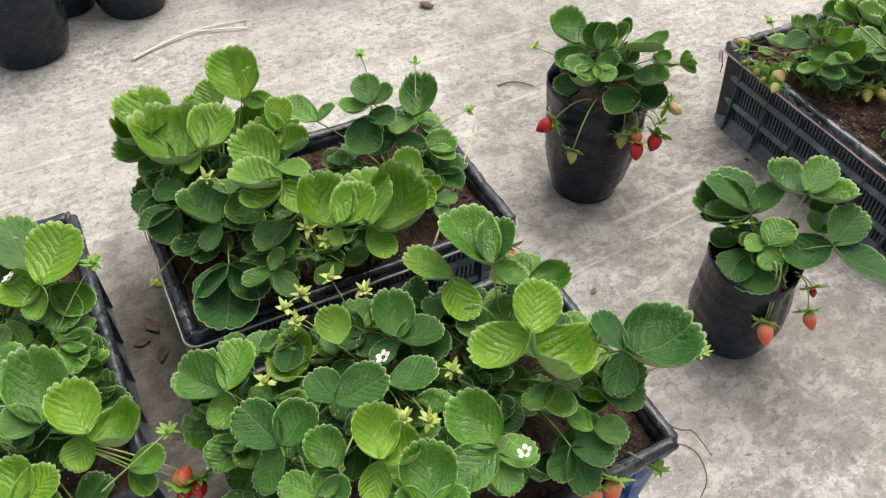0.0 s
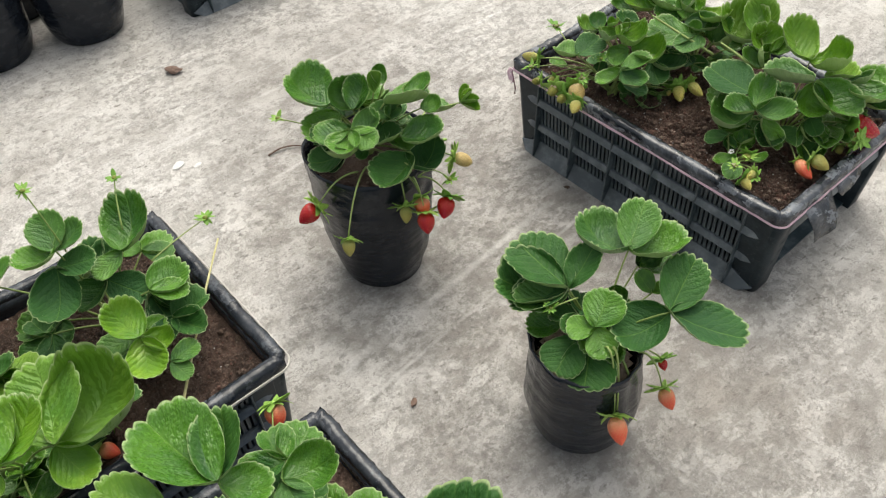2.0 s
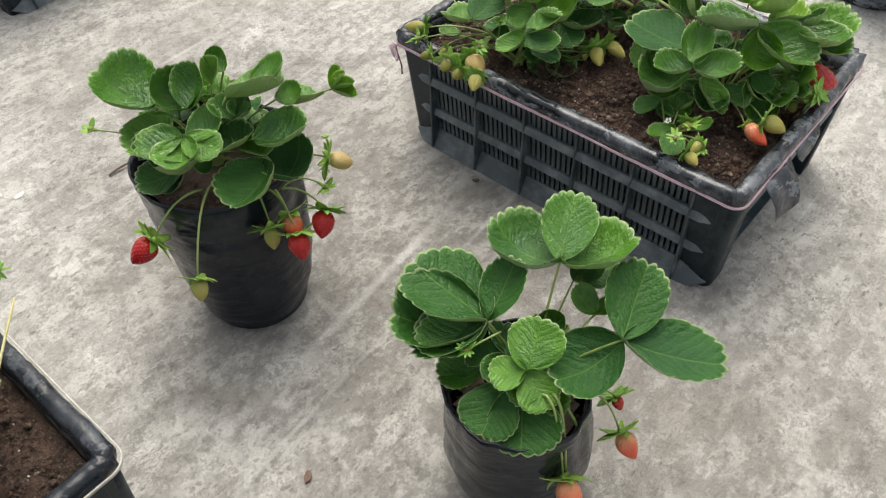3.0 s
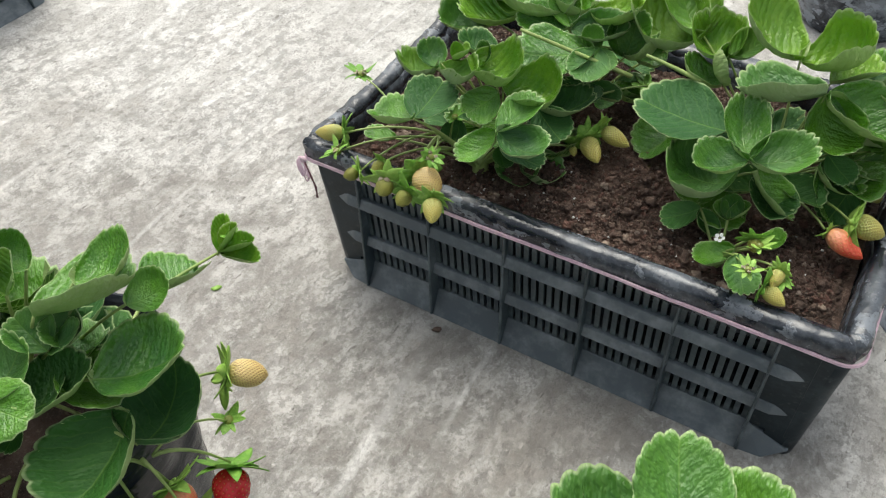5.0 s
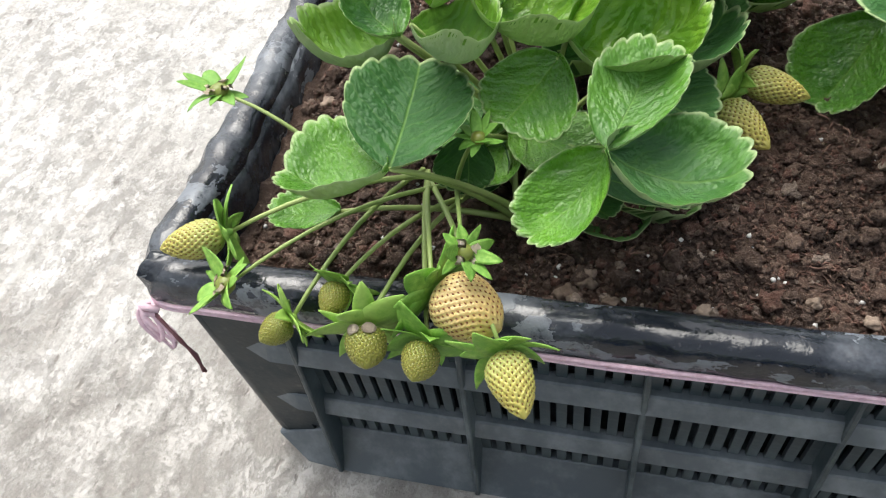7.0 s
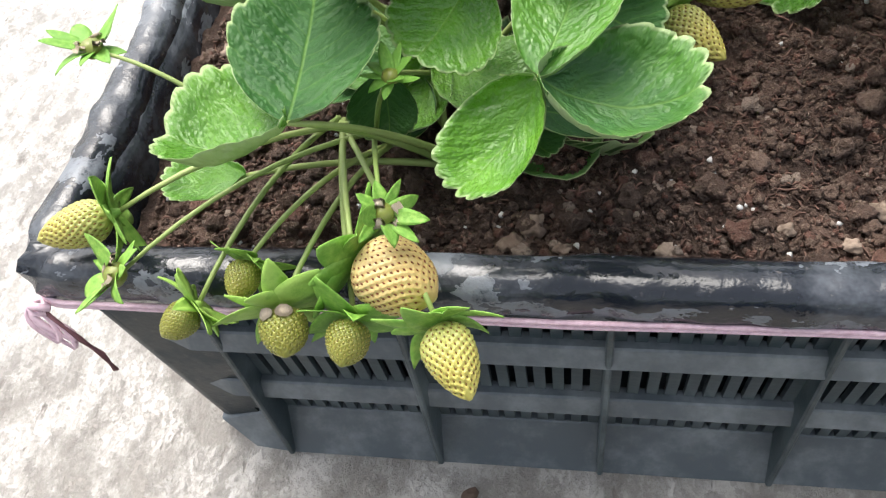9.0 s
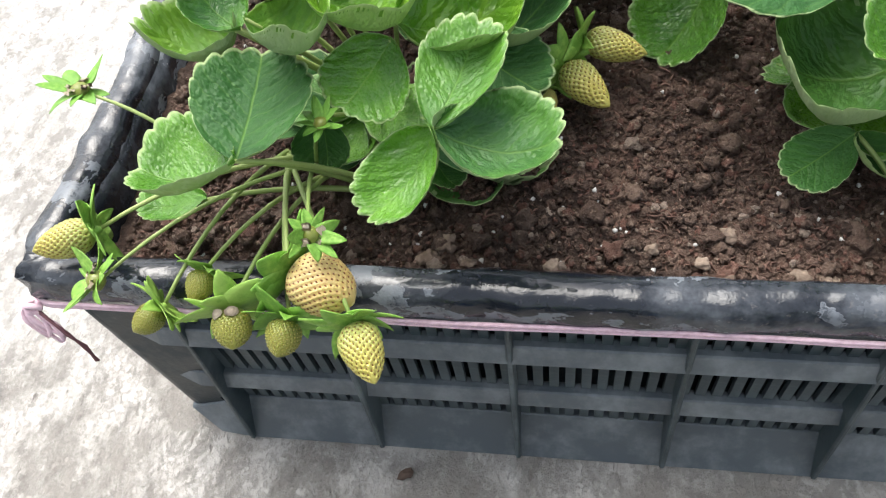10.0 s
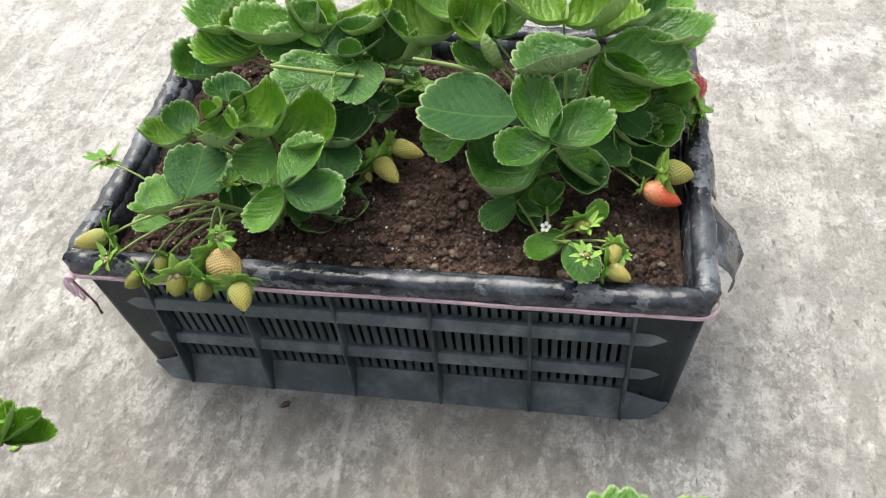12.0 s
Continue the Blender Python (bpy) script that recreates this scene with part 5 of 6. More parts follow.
fruit(near_left, 'green', (0.174, -0.029, 0.212), (0.186, -0.052, 0.207), fat=0.88, start=(0.114, 0.082, 0.192))
fruit(near_left, 'olive', (0.116, -0.02, 0.203), (0.12, -0.037, 0.2), fat=1.05, petals=True, start=(0.139, 0.075, 0.185))
fruit(near_left, 'olive', (0.141, -0.022, 0.2), (0.139, -0.038, 0.197), fat=1.03, start=(0.119, 0.071, 0.194))
fruit(near_left, 'olive', (0.081, -0.019, 0.2), (0.071, -0.03, 0.198), fat=0.96, start=(0.116, 0.078, 0.196))
fruit(near_left, 'olive', (0.1, -0.003, 0.207), (0.098, -0.018, 0.205), fat=0.91, start=(0.139, 0.075, 0.184))
fruit(near_left, 'green', (0.04, 0.015, 0.21), (0.013, 0.004, 0.208), fat=0.79, start=(0.136, 0.078, 0.194))
bud(near_left, (0.052, -0.011, 0.208), 0.018, tilt=(40, -20), dry=True, start=(0.135, 0.067, 0.2))
bud(near_left, (0.155, -0.001, 0.235), 0.014, tilt=(50, 10), dry=True, start=(0.135, 0.067, 0.2))
bud(near_left, (0.152, 0.05, 0.246), 0.012, start=(0.135, 0.067, 0.2))
bud(near_left, (0.013, 0.089, 0.226), 0.019, tilt=(8, -8), dry=True, start=(0.066, 0.076, 0.205))
fruit(near_left, 'green', (0.254, 0.138, 0.197), (0.277, 0.115, 0.192), fat=0.77)
fruit(near_left, 'green', (0.264, 0.156, 0.2), (0.296, 0.149, 0.196), fat=0.72)
fruit(near_left, 'green', (0.244, 0.128, 0.19), (0.25, 0.119, 0.187), fat=0.94)
fruit(near_right, 'orange', (0.496, 0.115, 0.2), (0.529, 0.107, 0.19), fat=0.68, cap=0.5)
fruit(near_right, 'green', (0.512, 0.126, 0.21), (0.539, 0.133, 0.2))
fruit(near_right, 'red', (0.511, 0.215, 0.225), (0.554, 0.242, 0.215))
fruit(near_right, 'green', (0.54, 0.194, 0.21), (0.524, 0.199, 0.215))
fruit(near_right, 'green', (0.543, 0.201, 0.222), (0.521, 0.2, 0.21))
fruit(near_right, 'olive', (0.519, 0.194, 0.2), (0.527, 0.19, 0.188))
stalk_to(back_left, (0.167, 0.154, 0.29), 0.0019, 'leaf_stalk', 0.0, (0.276, 0.187, 0.25))
stalk_to(back_left, (0.29, 0.176, 0.285), 0.0018, 'leaf_stalk', 0.05, (0.344, 0.181, 0.27))

WIDE[0] = 1.02
bag_plant = plant((0.045, -0.365, 0.222), 'strawberry plant in a bag with hanging red fruit')
leaf(bag_plant, (0.009, -0.398, 0.312), (-0.053, -0.42, 0.345, 'cup'))
leaf(bag_plant, (0.032, -0.394, 0.305), (0.018, -0.451, 0.288, 'cup'))
leaf(bag_plant, (0.081, -0.396, 0.295), (0.053, -0.445, 0.282, 'bowl'))
leaf(bag_plant, (0.091, -0.397, 0.285), (0.117, -0.35, 0.3, 'fold'), (0.096, -0.414, 0.272, 'cup'), dull=True)
leaf(bag_plant, (0.145, -0.354, 0.275), (0.149, -0.421, 0.26, 'cup'), dull=True)
leaf(bag_plant, (0.161, -0.366, 0.265), (0.148, -0.313, 0.285, 'bowl'), dull=True)
leaf(bag_plant, (0.122, -0.355, 0.295), (0.163, -0.311, 0.31))
leaf(bag_plant, (0.076, -0.406, 0.3), (0.078, -0.364, 0.32, 'cup'))
leaf(bag_plant, (0.046, -0.382, 0.315), (0.012, -0.376, 0.352, 'bowl'), (0.034, -0.352, 0.355, 'cup'))
leaf(bag_plant, (0.056, -0.349, 0.335), (0.058, -0.334, 0.362, 'fold'), young=True)
leaf(bag_plant, (0.082, -0.351, 0.33), (0.122, -0.301, 0.34, 'fold', -28))
leaf(bag_plant, (0.092, -0.322, 0.34), (0.117, -0.291, 0.362, 'cup'))
leaf(bag_plant, (0.058, -0.331, 0.342), (0.044, -0.333, 0.367, 'cup'))
leaf(bag_plant, (0.093, -0.331, 0.325), (0.098, -0.357, 0.318, 'bowl'))
leaf(bag_plant, (0.112, -0.308, 0.315), (0.127, -0.283, 0.325, 'cup'))
leaf(bag_plant, (0.059, -0.413, 0.262), (0.031, -0.46, 0.25), (0.047, -0.444, 0.24), dull=True)
leaf(bag_plant, (0.094, -0.359, 0.31), (0.066, -0.356, 0.325, 'fold'), (0.108, -0.34, 0.325))
low_leaves(bag_plant, 7, 0.05, 0.09, 6, size=0.95)
fruit(bag_plant, 'red', (0.079, -0.489, 0.212), (0.074, -0.519, 0.196), bow=0.8, start=(0.096, -0.42, 0.25))
fruit(bag_plant, 'green', (0.146, -0.484, 0.19), (0.161, -0.495, 0.174), bow=0.8, start=(0.096, -0.405, 0.25))
fruit(bag_plant, 'green', (0.16, -0.386, 0.2), (0.173, -0.397, 0.183), bow=0.8, cap=1.2, start=(0.15, -0.384, 0.25))
fruit(bag_plant, 'orange', (0.166, -0.362, 0.208), (0.184, -0.369, 0.188), bow=0.8, start=(0.154, -0.373, 0.25))
fruit(bag_plant, 'red', (0.19, -0.329, 0.203), (0.204, -0.351, 0.184), bow=0.8, start=(0.165, -0.363, 0.25))
fruit(bag_plant, 'red', (0.185, -0.37, 0.195), (0.205, -0.382, 0.174), bow=0.8, start=(0.16, -0.368, 0.25))
fruit(bag_plant, 'cream', (0.147, -0.276, 0.225), (0.167, -0.258, 0.213), fat=0.75, cap=1.3, start=(0.139, -0.33, 0.255))
leaf(bag_plant, (0.08, -0.274, 0.272), (0.077, -0.223, 0.252, 'fold'), start=(0.101, -0.313, 0.28), bow=0.05)
leaf(bag_plant, (0.073, -0.197, 0.244), (0.064, -0.174, 0.262, 'fold', 0, 0.45), (0.098, -0.18, 0.256, 'fold', 0, 0.55), (0.106, -0.187, 0.243, 'fold', 10, 0.6), (0.079, -0.177, 0.262, 'fold', -10, 0.5), young=True, start=(0.08, -0.27, 0.27), bow=0.05)
bud(bag_plant, (0.076, -0.183, 0.252), 0.01, bow=0.05, start=(0.073, -0.2, 0.243))
bud(bag_plant, (-0.055, -0.454, 0.28), 0.014, bow=0.1, start=(0.003, -0.424, 0.28))
bud(bag_plant, (0.16, -0.299, 0.2), 0.014, bow=0.8, start=(0.165, -0.363, 0.25))
WIDE[0] = 0.9

bag_plant_low = plant((0.51, -0.362, 0.185), 'strawberry plant in a bag with broad green leaves')
leaf(bag_plant_low, (0.486, -0.286, 0.293), (0.412, -0.289, 0.303), (0.459, -0.226, 0.318), (0.526, -0.224, 0.303))
leaf(bag_plant_low, (0.574, -0.31, 0.27), (0.552, -0.237, 0.292), (0.546, -0.372, 0.252), (0.654, -0.27, 0.262), dull=True)
leaf(bag_plant_low, (0.461, -0.365, 0.26), (0.373, -0.367, 0.282, 'wavy'), (0.45, -0.31, 0.29), (0.383, -0.411, 0.252), (0.422, -0.425, 0.245), dull=True)
leaf(bag_plant_low, (0.52, -0.38, 0.25), (0.495, -0.403, 0.25, 'wavy', 0, 1.1), (0.507, -0.342, 0.277, 'wavy', 0, 1.25), (0.553, -0.393, 0.235, 'wavy', 0, 1.25))
leaf(bag_plant_low, (0.475, -0.384, 0.225), (0.446, -0.419, 0.215))
leaf(bag_plant_low, (0.519, -0.385, 0.23), (0.551, -0.428, 0.2, 'wavy', 0, 1.25), dull=True)
leaf(bag_plant_low, (0.496, -0.274, 0.26), (0.528, -0.238, 0.265), (0.504, -0.245, 0.28))
leaf(bag_plant_low, (0.532, -0.287, 0.25), (0.506, -0.288, 0.27), (0.539, -0.268, 0.26))
leaf(bag_plant_low, (0.502, -0.392, 0.222), (0.513, -0.438, 0.204, 'wavy', 0, 1.2), dull=True)
leaf(bag_plant_low, (0.51, -0.339, 0.24), (0.506, -0.315, 0.262, 'bowl', 0, 1.0))
leaf(bag_plant_low, (0.463, -0.366, 0.255), (0.423, -0.42, 0.25, 'flat', 0, 1.0))
low_leaves(bag_plant_low, 3, 0.035, 0.06, 7, size=0.8)
fruit(bag_plant_low, 'orange', (0.598, -0.32, 0.14), (0.621, -0.325, 0.122), bow=1.2, fat=0.85, start=(0.561, -0.337, 0.2))
fruit(bag_plant_low, 'orange', (0.583, -0.396, 0.138), (0.609, -0.41, 0.117), bow=2.1, fat=0.8, start=(0.535, -0.383, 0.225))
fruit(bag_plant_low, 'red', (0.578, -0.305, 0.17), (0.588, -0.309, 0.16), cap=1.5, start=(0.554, -0.333, 0.2))
bud(bag_plant_low, (0.465, -0.401, 0.255), 0.011, bow=0.1, start=(0.477, -0.364, 0.255))
stalk_to(bag_plant_low, (0.577, -0.37, 0.19), 0.0016, 'fruit_stalk', 0.5, (0.545, -0.368, 0.222))
stalk_to(bag_plant_low, (0.58, -0.39, 0.145), 0.0014, 'fruit_stalk', 2.1, (0.542, -0.376, 0.225))
WIDE[0] = 0.9

bright_plant = plant((0.02, -1.09, 0.163), 'bushy strawberry plant with bright yellow-green leaves')
leaf(bright_plant, (0.024, -1.111, 0.33), (-0.088, -1.17, 0.342), (-0.038, -1.055, 0.355), (0.036, -1.144, 0.312), young=True)
leaf(bright_plant, (-0.071, -1.165, 0.31), (-0.125, -1.214, 0.32), (-0.166, -1.163, 0.335), young=True)
leaf(bright_plant, (-0.071, -1.157, 0.295), (-0.088, -1.23, 0.285), (-0.005, -1.184, 0.27))
leaf(bright_plant, (-0.082, -1.064, 0.31), (-0.129, -1.053, 0.345), (-0.113, -1.101, 0.33), young=True)
leaf(bright_plant, (-0.042, -1.021, 0.35), (-0.111, -1.018, 0.405, 'fold'), (-0.061, -0.985, 0.39), (-0.029, -0.976, 0.35), young=True)
leaf(bright_plant, (0.108, -1.017, 0.33), (0.029, -1.054, 0.345), (0.13, -0.975, 0.325), young=True)
leaf(bright_plant, (0.059, -1.001, 0.32), (0.055, -0.948, 0.335), (-0.01, -1.014, 0.33), young=True)
leaf(bright_plant, (0.016, -0.986, 0.32), (-0.021, -0.962, 0.35, 'fold'), (-0.04, -1.042, 0.33), (0.021, -0.948, 0.33), young=True)
leaf(bright_plant, (0.146, -1.123, 0.29), (0.07, -1.149, 0.305), (0.166, -1.159, 0.27), (0.16, -1.086, 0.28), dull=True)
leaf(bright_plant, (0.077, -1.175, 0.28), (0.072, -1.233, 0.262), (0.109, -1.208, 0.25), dull=True)
leaf(bright_plant, (0.11, -1.065, 0.31), (0.088, -1.111, 0.31), (0.161, -1.093, 0.29))
leaf(bright_plant, (0.209, -1.03, 0.3), (0.22, -1.089, 0.29, 'fold'), (0.242, -1.061, 0.28))
leaf(bright_plant, (0.215, -1.135, 0.27), (0.296, -1.17, 0.238), (0.227, -1.192, 0.25), (0.272, -1.102, 0.25), dull=True)
low_leaves(bright_plant, 12, 0.14, 0.13, 8, box=(-0.06, 0.2, -1.19, -0.95))
canopy(bright_plant, 13, (-0.1, 0.12, -1.2, -1.0), 0.22, 0.3, 0.05, 61)

fruit(bright_plant, 'green', (0.133, -1.241, 0.2), (0.137, -1.231, 0.188), fat=0.9, cap=0.8)
fruit(bright_plant, 'green', (0.16, -1.228, 0.16), (0.167, -1.212, 0.15), fat=0.8, cap=0.8)

tall_plant = plant((0.17, -0.985, 0.163), 'tall strawberry plant with glossy rounded leaves')
leaf(tall_plant, (0.168, -1.026, 0.352), (0.181, -1.089, 0.345, 'cup'), (0.112, -1.082, 0.355, 'cup'), (0.217, -1.011, 0.332, 'cup'), young=True)
leaf(tall_plant, (0.294, -0.988, 0.36), (0.215, -0.991, 0.388), (0.259, -0.931, 0.383), (0.309, -1.002, 0.342), young=True)
leaf(tall_plant, (0.278, -0.937, 0.32), (0.238, -0.843, 0.348), (0.325, -0.925, 0.3), (0.186, -0.911, 0.342), young=True)
leaf(tall_plant, (0.261, -1.085, 0.28), (0.255, -1.126, 0.27), (0.298, -1.067, 0.26), (0.245, -1.06, 0.3))
leaf(tall_plant, (0.288, -0.984, 0.27), (0.292, -1.03, 0.26), (0.281, -0.944, 0.28))
low_leaves(tall_plant, 10, 0.12, 0.12, 9, box=(-0.06, 0.21, -1.1, -0.85))
canopy(tall_plant, 9, (0.06, 0.23, -1.1, -0.92), 0.2, 0.28, 0.048, 62)

rear_plant = plant((0.04, -0.8, 0.163), "strawberry plant in the crate's open corner")
leaf(rear_plant, (0.018, -0.824, 0.32), (-0.031, -0.817, 0.345), (0.011, -0.782, 0.34), (-0.0, -0.872, 0.32))
leaf(rear_plant, (0.024, -0.833, 0.3), (0.083, -0.869, 0.28), (0.046, -0.79, 0.305), dull=True)
leaf(rear_plant, (0.046, -0.757, 0.29), (-0.013, -0.714, 0.325), (0.048, -0.802, 0.28))
leaf(rear_plant, (-0.027, -0.906, 0.28), (-0.076, -0.938, 0.305), (-0.034, -0.871, 0.3))
leaf(rear_plant, (0.043, -0.79, 0.26), (0.094, -0.761, 0.25), (0.056, -0.839, 0.25), dull=True)
leaf(rear_plant, (0.148, -0.798, 0.245), (0.103, -0.809, 0.28), (0.172, -0.768, 0.24), (0.2, -0.818, 0.235), young=True)
leaf(rear_plant, (0.185, -0.785, 0.22), (0.182, -0.746, 0.22), (0.214, -0.778, 0.21))
leaf(rear_plant, (0.1, -0.758, 0.26), (0.123, -0.717, 0.25), (0.085, -0.703, 0.26))
low_leaves(rear_plant, 9, 0.11, 0.08, 10, box=(-0.05, 0.2, -0.88, -0.72))
bud(rear_plant, (-0.024, -0.819, 0.39), 0.013, start=(0.017, -0.813, 0.31))
bud(rear_plant, (0.014, -0.631, 0.24), 0.016, bow=0.1, start=(0.055, -0.731, 0.26))
bud(rear_plant, (-0.043, -0.711, 0.33), 0.013, start=(0.02, -0.741, 0.3))
stalk_to(rear_plant, (0.056, -0.637, 0.235), 0.0015, 'dry_stalk', 0.1, (0.238, -0.814, 0.18), STRAW)
bud(tall_plant, (0.075, -1.119, 0.32), 0.02, green=False)
bud(tall_plant, (0.28, -1.028, 0.36), 0.02, green=False)
bud(tall_plant, (0.297, -1.011, 0.345), 0.02, green=False)
fruit(tall_plant, 'red', (0.179, -0.886, 0.2), (0.175, -0.923, 0.19))
fruit(tall_plant, 'orange', (0.215, -0.906, 0.19), (0.232, -0.891, 0.182))

broad_plant = plant((0.52, -0.84, 0.163), 'strawberry plant with very broad glossy leaves')
leaf(broad_plant, (0.576, -0.85, 0.372), (0.531, -0.819, 0.408), (0.558, -0.923, 0.352), (0.632, -0.795, 0.352), young=True)
leaf(broad_plant, (0.639, -0.757, 0.36), (0.584, -0.761, 0.375), (0.642, -0.657, 0.362), (0.671, -0.786, 0.328), dull=True)
leaf(broad_plant, (0.453, -0.837, 0.365), (0.37, -0.858, 0.392, 'fold'), (0.403, -0.798, 0.388, 'fold'), (0.482, -0.8, 0.352))
leaf(broad_plant, (0.438, -0.887, 0.35), (0.382, -0.925, 0.362), (0.494, -0.891, 0.33), young=True)
leaf(broad_plant, (0.468, -0.785, 0.32), (0.486, -0.733, 0.335), (0.51, -0.789, 0.32))
leaf(broad_plant, (0.644, -0.786, 0.3), (0.636, -0.722, 0.31), (0.671, -0.734, 0.29))
leaf(broad_plant, (0.686, -0.852, 0.28), (0.734, -0.848, 0.242), (0.712, -0.805, 0.27), (0.709, -0.883, 0.26), dull=True)
leaf(broad_plant, (0.683, -0.819, 0.29), (0.657, -0.84, 0.3), (0.698, -0.777, 0.28))
leaf(broad_plant, (0.675, -0.952, 0.34), (0.603, -0.967, 0.352), (0.689, -1.016, 0.33))
leaf(broad_plant, (0.669, -0.956, 0.32), (0.715, -0.948, 0.3), (0.687, -0.904, 0.31))
low_leaves(broad_plant, 12, 0.13, 0.16, 11, box=(0.4, 0.66, -0.95, -0.72))
canopy(broad_plant, 12, (0.4, 0.7, -0.95, -0.72), 0.22, 0.31, 0.052, 63)

flowering_plant = plant((0.45, -1.0, 0.163), 'strawberry plant with yellow-green spent flowers')
leaf(flowering_plant, (0.484, -0.987, 0.33), (0.421, -0.971, 0.348), (0.483, -0.928, 0.33), (0.493, -1.026, 0.32), dull=True)
leaf(flowering_plant, (0.459, -1.057, 0.33), (0.414, -1.052, 0.352, 'cup'), young=True)
leaf(flowering_plant, (0.534, -1.091, 0.33), (0.487, -1.102, 0.337), (0.534, -1.026, 0.347), dull=True)
leaf(flowering_plant, (0.54, -1.024, 0.33), (0.549, -0.966, 0.342), dull=True)
leaf(flowering_plant, (0.641, -1.079, 0.36), (0.588, -1.068, 0.388), (0.636, -1.033, 0.372), (0.669, -1.103, 0.335), young=True)
leaf(flowering_plant, (0.709, -1.054, 0.35), (0.65, -1.028, 0.372), (0.682, -1.081, 0.35), (0.717, -1.011, 0.35))
leaf(flowering_plant, (0.621, -1.122, 0.34), (0.57, -1.13, 0.352, 'cup'), (0.629, -1.152, 0.33))
low_leaves(flowering_plant, 12, 0.13, 0.16, 12, box=(0.4, 0.66, -1.1, -0.9))
canopy(flowering_plant, 12, (0.4, 0.7, -1.08, -0.92), 0.22, 0.3, 0.05, 64)
bud(flowering_plant, (0.376, -1.033, 0.36), 0.018, green=False)
bud(flowering_plant, (0.415, -1.002, 0.36), 0.018, green=False)
bud(flowering_plant, (0.377, -1.073, 0.35), 0.018, green=False)
bud(flowering_plant, (0.389, -1.1, 0.35), 0.018, green=False)
bud(flowering_plant, (0.409, -1.093, 0.34), 0.018, green=False)
bud(flowering_plant, (0.626, -1.013, 0.37), 0.018, green=False)
bud(flowering_plant, (0.566, -0.953, 0.35), 0.018, green=False)
bud(flowering_plant, (0.476, -1.157, 0.34), 0.018, green=False)
bud(flowering_plant, (0.609, -1.037, 0.365), 0.018, green=False)
flower(flowering_plant, (0.506, -1.017, 0.34), 0.013)
flower(flowering_plant, (0.689, -0.923, 0.33), 0.012)

edge_plant = plant((0.46, -1.14, 0.163), "strawberry plant leaning out over the crate's edge")
leaf(edge_plant, (0.447, -1.202, 0.31), (0.395, -1.247, 0.312), (0.401, -1.162, 0.332), (0.482, -1.221, 0.29))
leaf(edge_plant, (0.56, -1.168, 0.33), (0.498, -1.194, 0.343), (0.528, -1.124, 0.345), (0.587, -1.206, 0.302), dull=True)
leaf(edge_plant, (0.635, -1.154, 0.33), (0.6, -1.181, 0.33), (0.661, -1.178, 0.32), (0.644, -1.118, 0.34))
low_leaves(edge_plant, 11, 0.12, 0.13, 13, box=(0.4, 0.64, -1.2, -1.0))
canopy(edge_plant, 13, (0.38, 0.7, -1.24, -1.06), 0.21, 0.29, 0.05, 65)
fruit(broad_plant, 'red', (0.372, -0.91, 0.27), (0.396, -0.907, 0.25))
fruit(broad_plant, 'orange', (0.321, -0.724, 0.215), (0.343, -0.733, 0.198))
fruit(broad_plant, 'orange', (0.719, -0.796, 0.2), (0.736, -0.808, 0.18))
fruit(broad_plant, 'orange', (0.714, -0.822, 0.2), (0.731, -0.835, 0.18))
bud(broad_plant, (0.656, -0.635, 0.3), 0.015, bow=0.1, start=(0.648, -0.72, 0.3))
bud(broad_plant, (0.719, -0.714, 0.16), 0.016, bow=0.1, start=(0.701, -0.766, 0.22))

corner_plant = plant((0.1, -1.46, 0.163), 'strawberry plant with bright rounded leaves')
leaf(corner_plant, (0.195, -1.373, 0.33), (0.142, -1.322, 0.372), (0.232, -1.395, 0.312), (0.177, -1.425, 0.32), young=True)
leaf(corner_plant, (0.159, -1.383, 0.32), (0.064, -1.396, 0.345), (0.1, -1.441, 0.33))
leaf(corner_plant, (0.176, -1.367, 0.3), (0.221, -1.326, 0.285), (0.237, -1.361, 0.28))
leaf(corner_plant, (0.215, -1.371, 0.26), (0.24, -1.401, 0.25), (0.276, -1.344, 0.24))
leaf(corner_plant, (0.227, -1.407, 0.27), (0.204, -1.454, 0.27), (0.256, -1.414, 0.26))
low_leaves(corner_plant, 11, 0.12, 0.14, 14, box=(-0.05, 0.2, -1.62, -1.36))
canopy(corner_plant, 8, (0.02, 0.24, -1.5, -1.36), 0.2, 0.28, 0.05, 66)
flower(corner_plant, (0.163, -1.409, 0.33), 0.012)

side_plant = plant((0.3, -1.46, 0.163), 'strawberry plant with pale young leaves and red fruit')
leaf(side_plant, (0.449, -1.361, 0.33), (0.388, -1.371, 0.358), (0.453, -1.3, 0.338), (0.473, -1.387, 0.31), young=True)
leaf(side_plant, (0.405, -1.407, 0.32), (0.32, -1.399, 0.355), (0.381, -1.447, 0.33))
leaf(side_plant, (0.502, -1.45, 0.33), (0.484, -1.399, 0.34), (0.454, -1.437, 0.35), (0.52, -1.404, 0.32), young=True)
leaf(side_plant, (0.468, -1.336, 0.26), (0.47, -1.293, 0.27), (0.497, -1.32, 0.24))
low_leaves(side_plant, 11, 0.12, 0.14, 15, box=(0.18, 0.42, -1.62, -1.36))
canopy(side_plant, 9, (0.25, 0.47, -1.5, -1.34), 0.2, 0.29, 0.05, 67)
bud(side_plant, (0.444, -1.281, 0.27), 0.015, bow=0.02, start=(0.501, -1.367, 0.29))
fruit(side_plant, 'orange', (0.474, -1.295, 0.19), (0.459, -1.274, 0.2))
fruit(side_plant, 'red', (0.479, -1.285, 0.19), (0.49, -1.299, 0.175))
fruit(side_plant, 'red', (0.477, -1.27, 0.19), (0.497, -1.275, 0.175))
bud(side_plant, (0.175, -1.305, 0.32), 0.018)
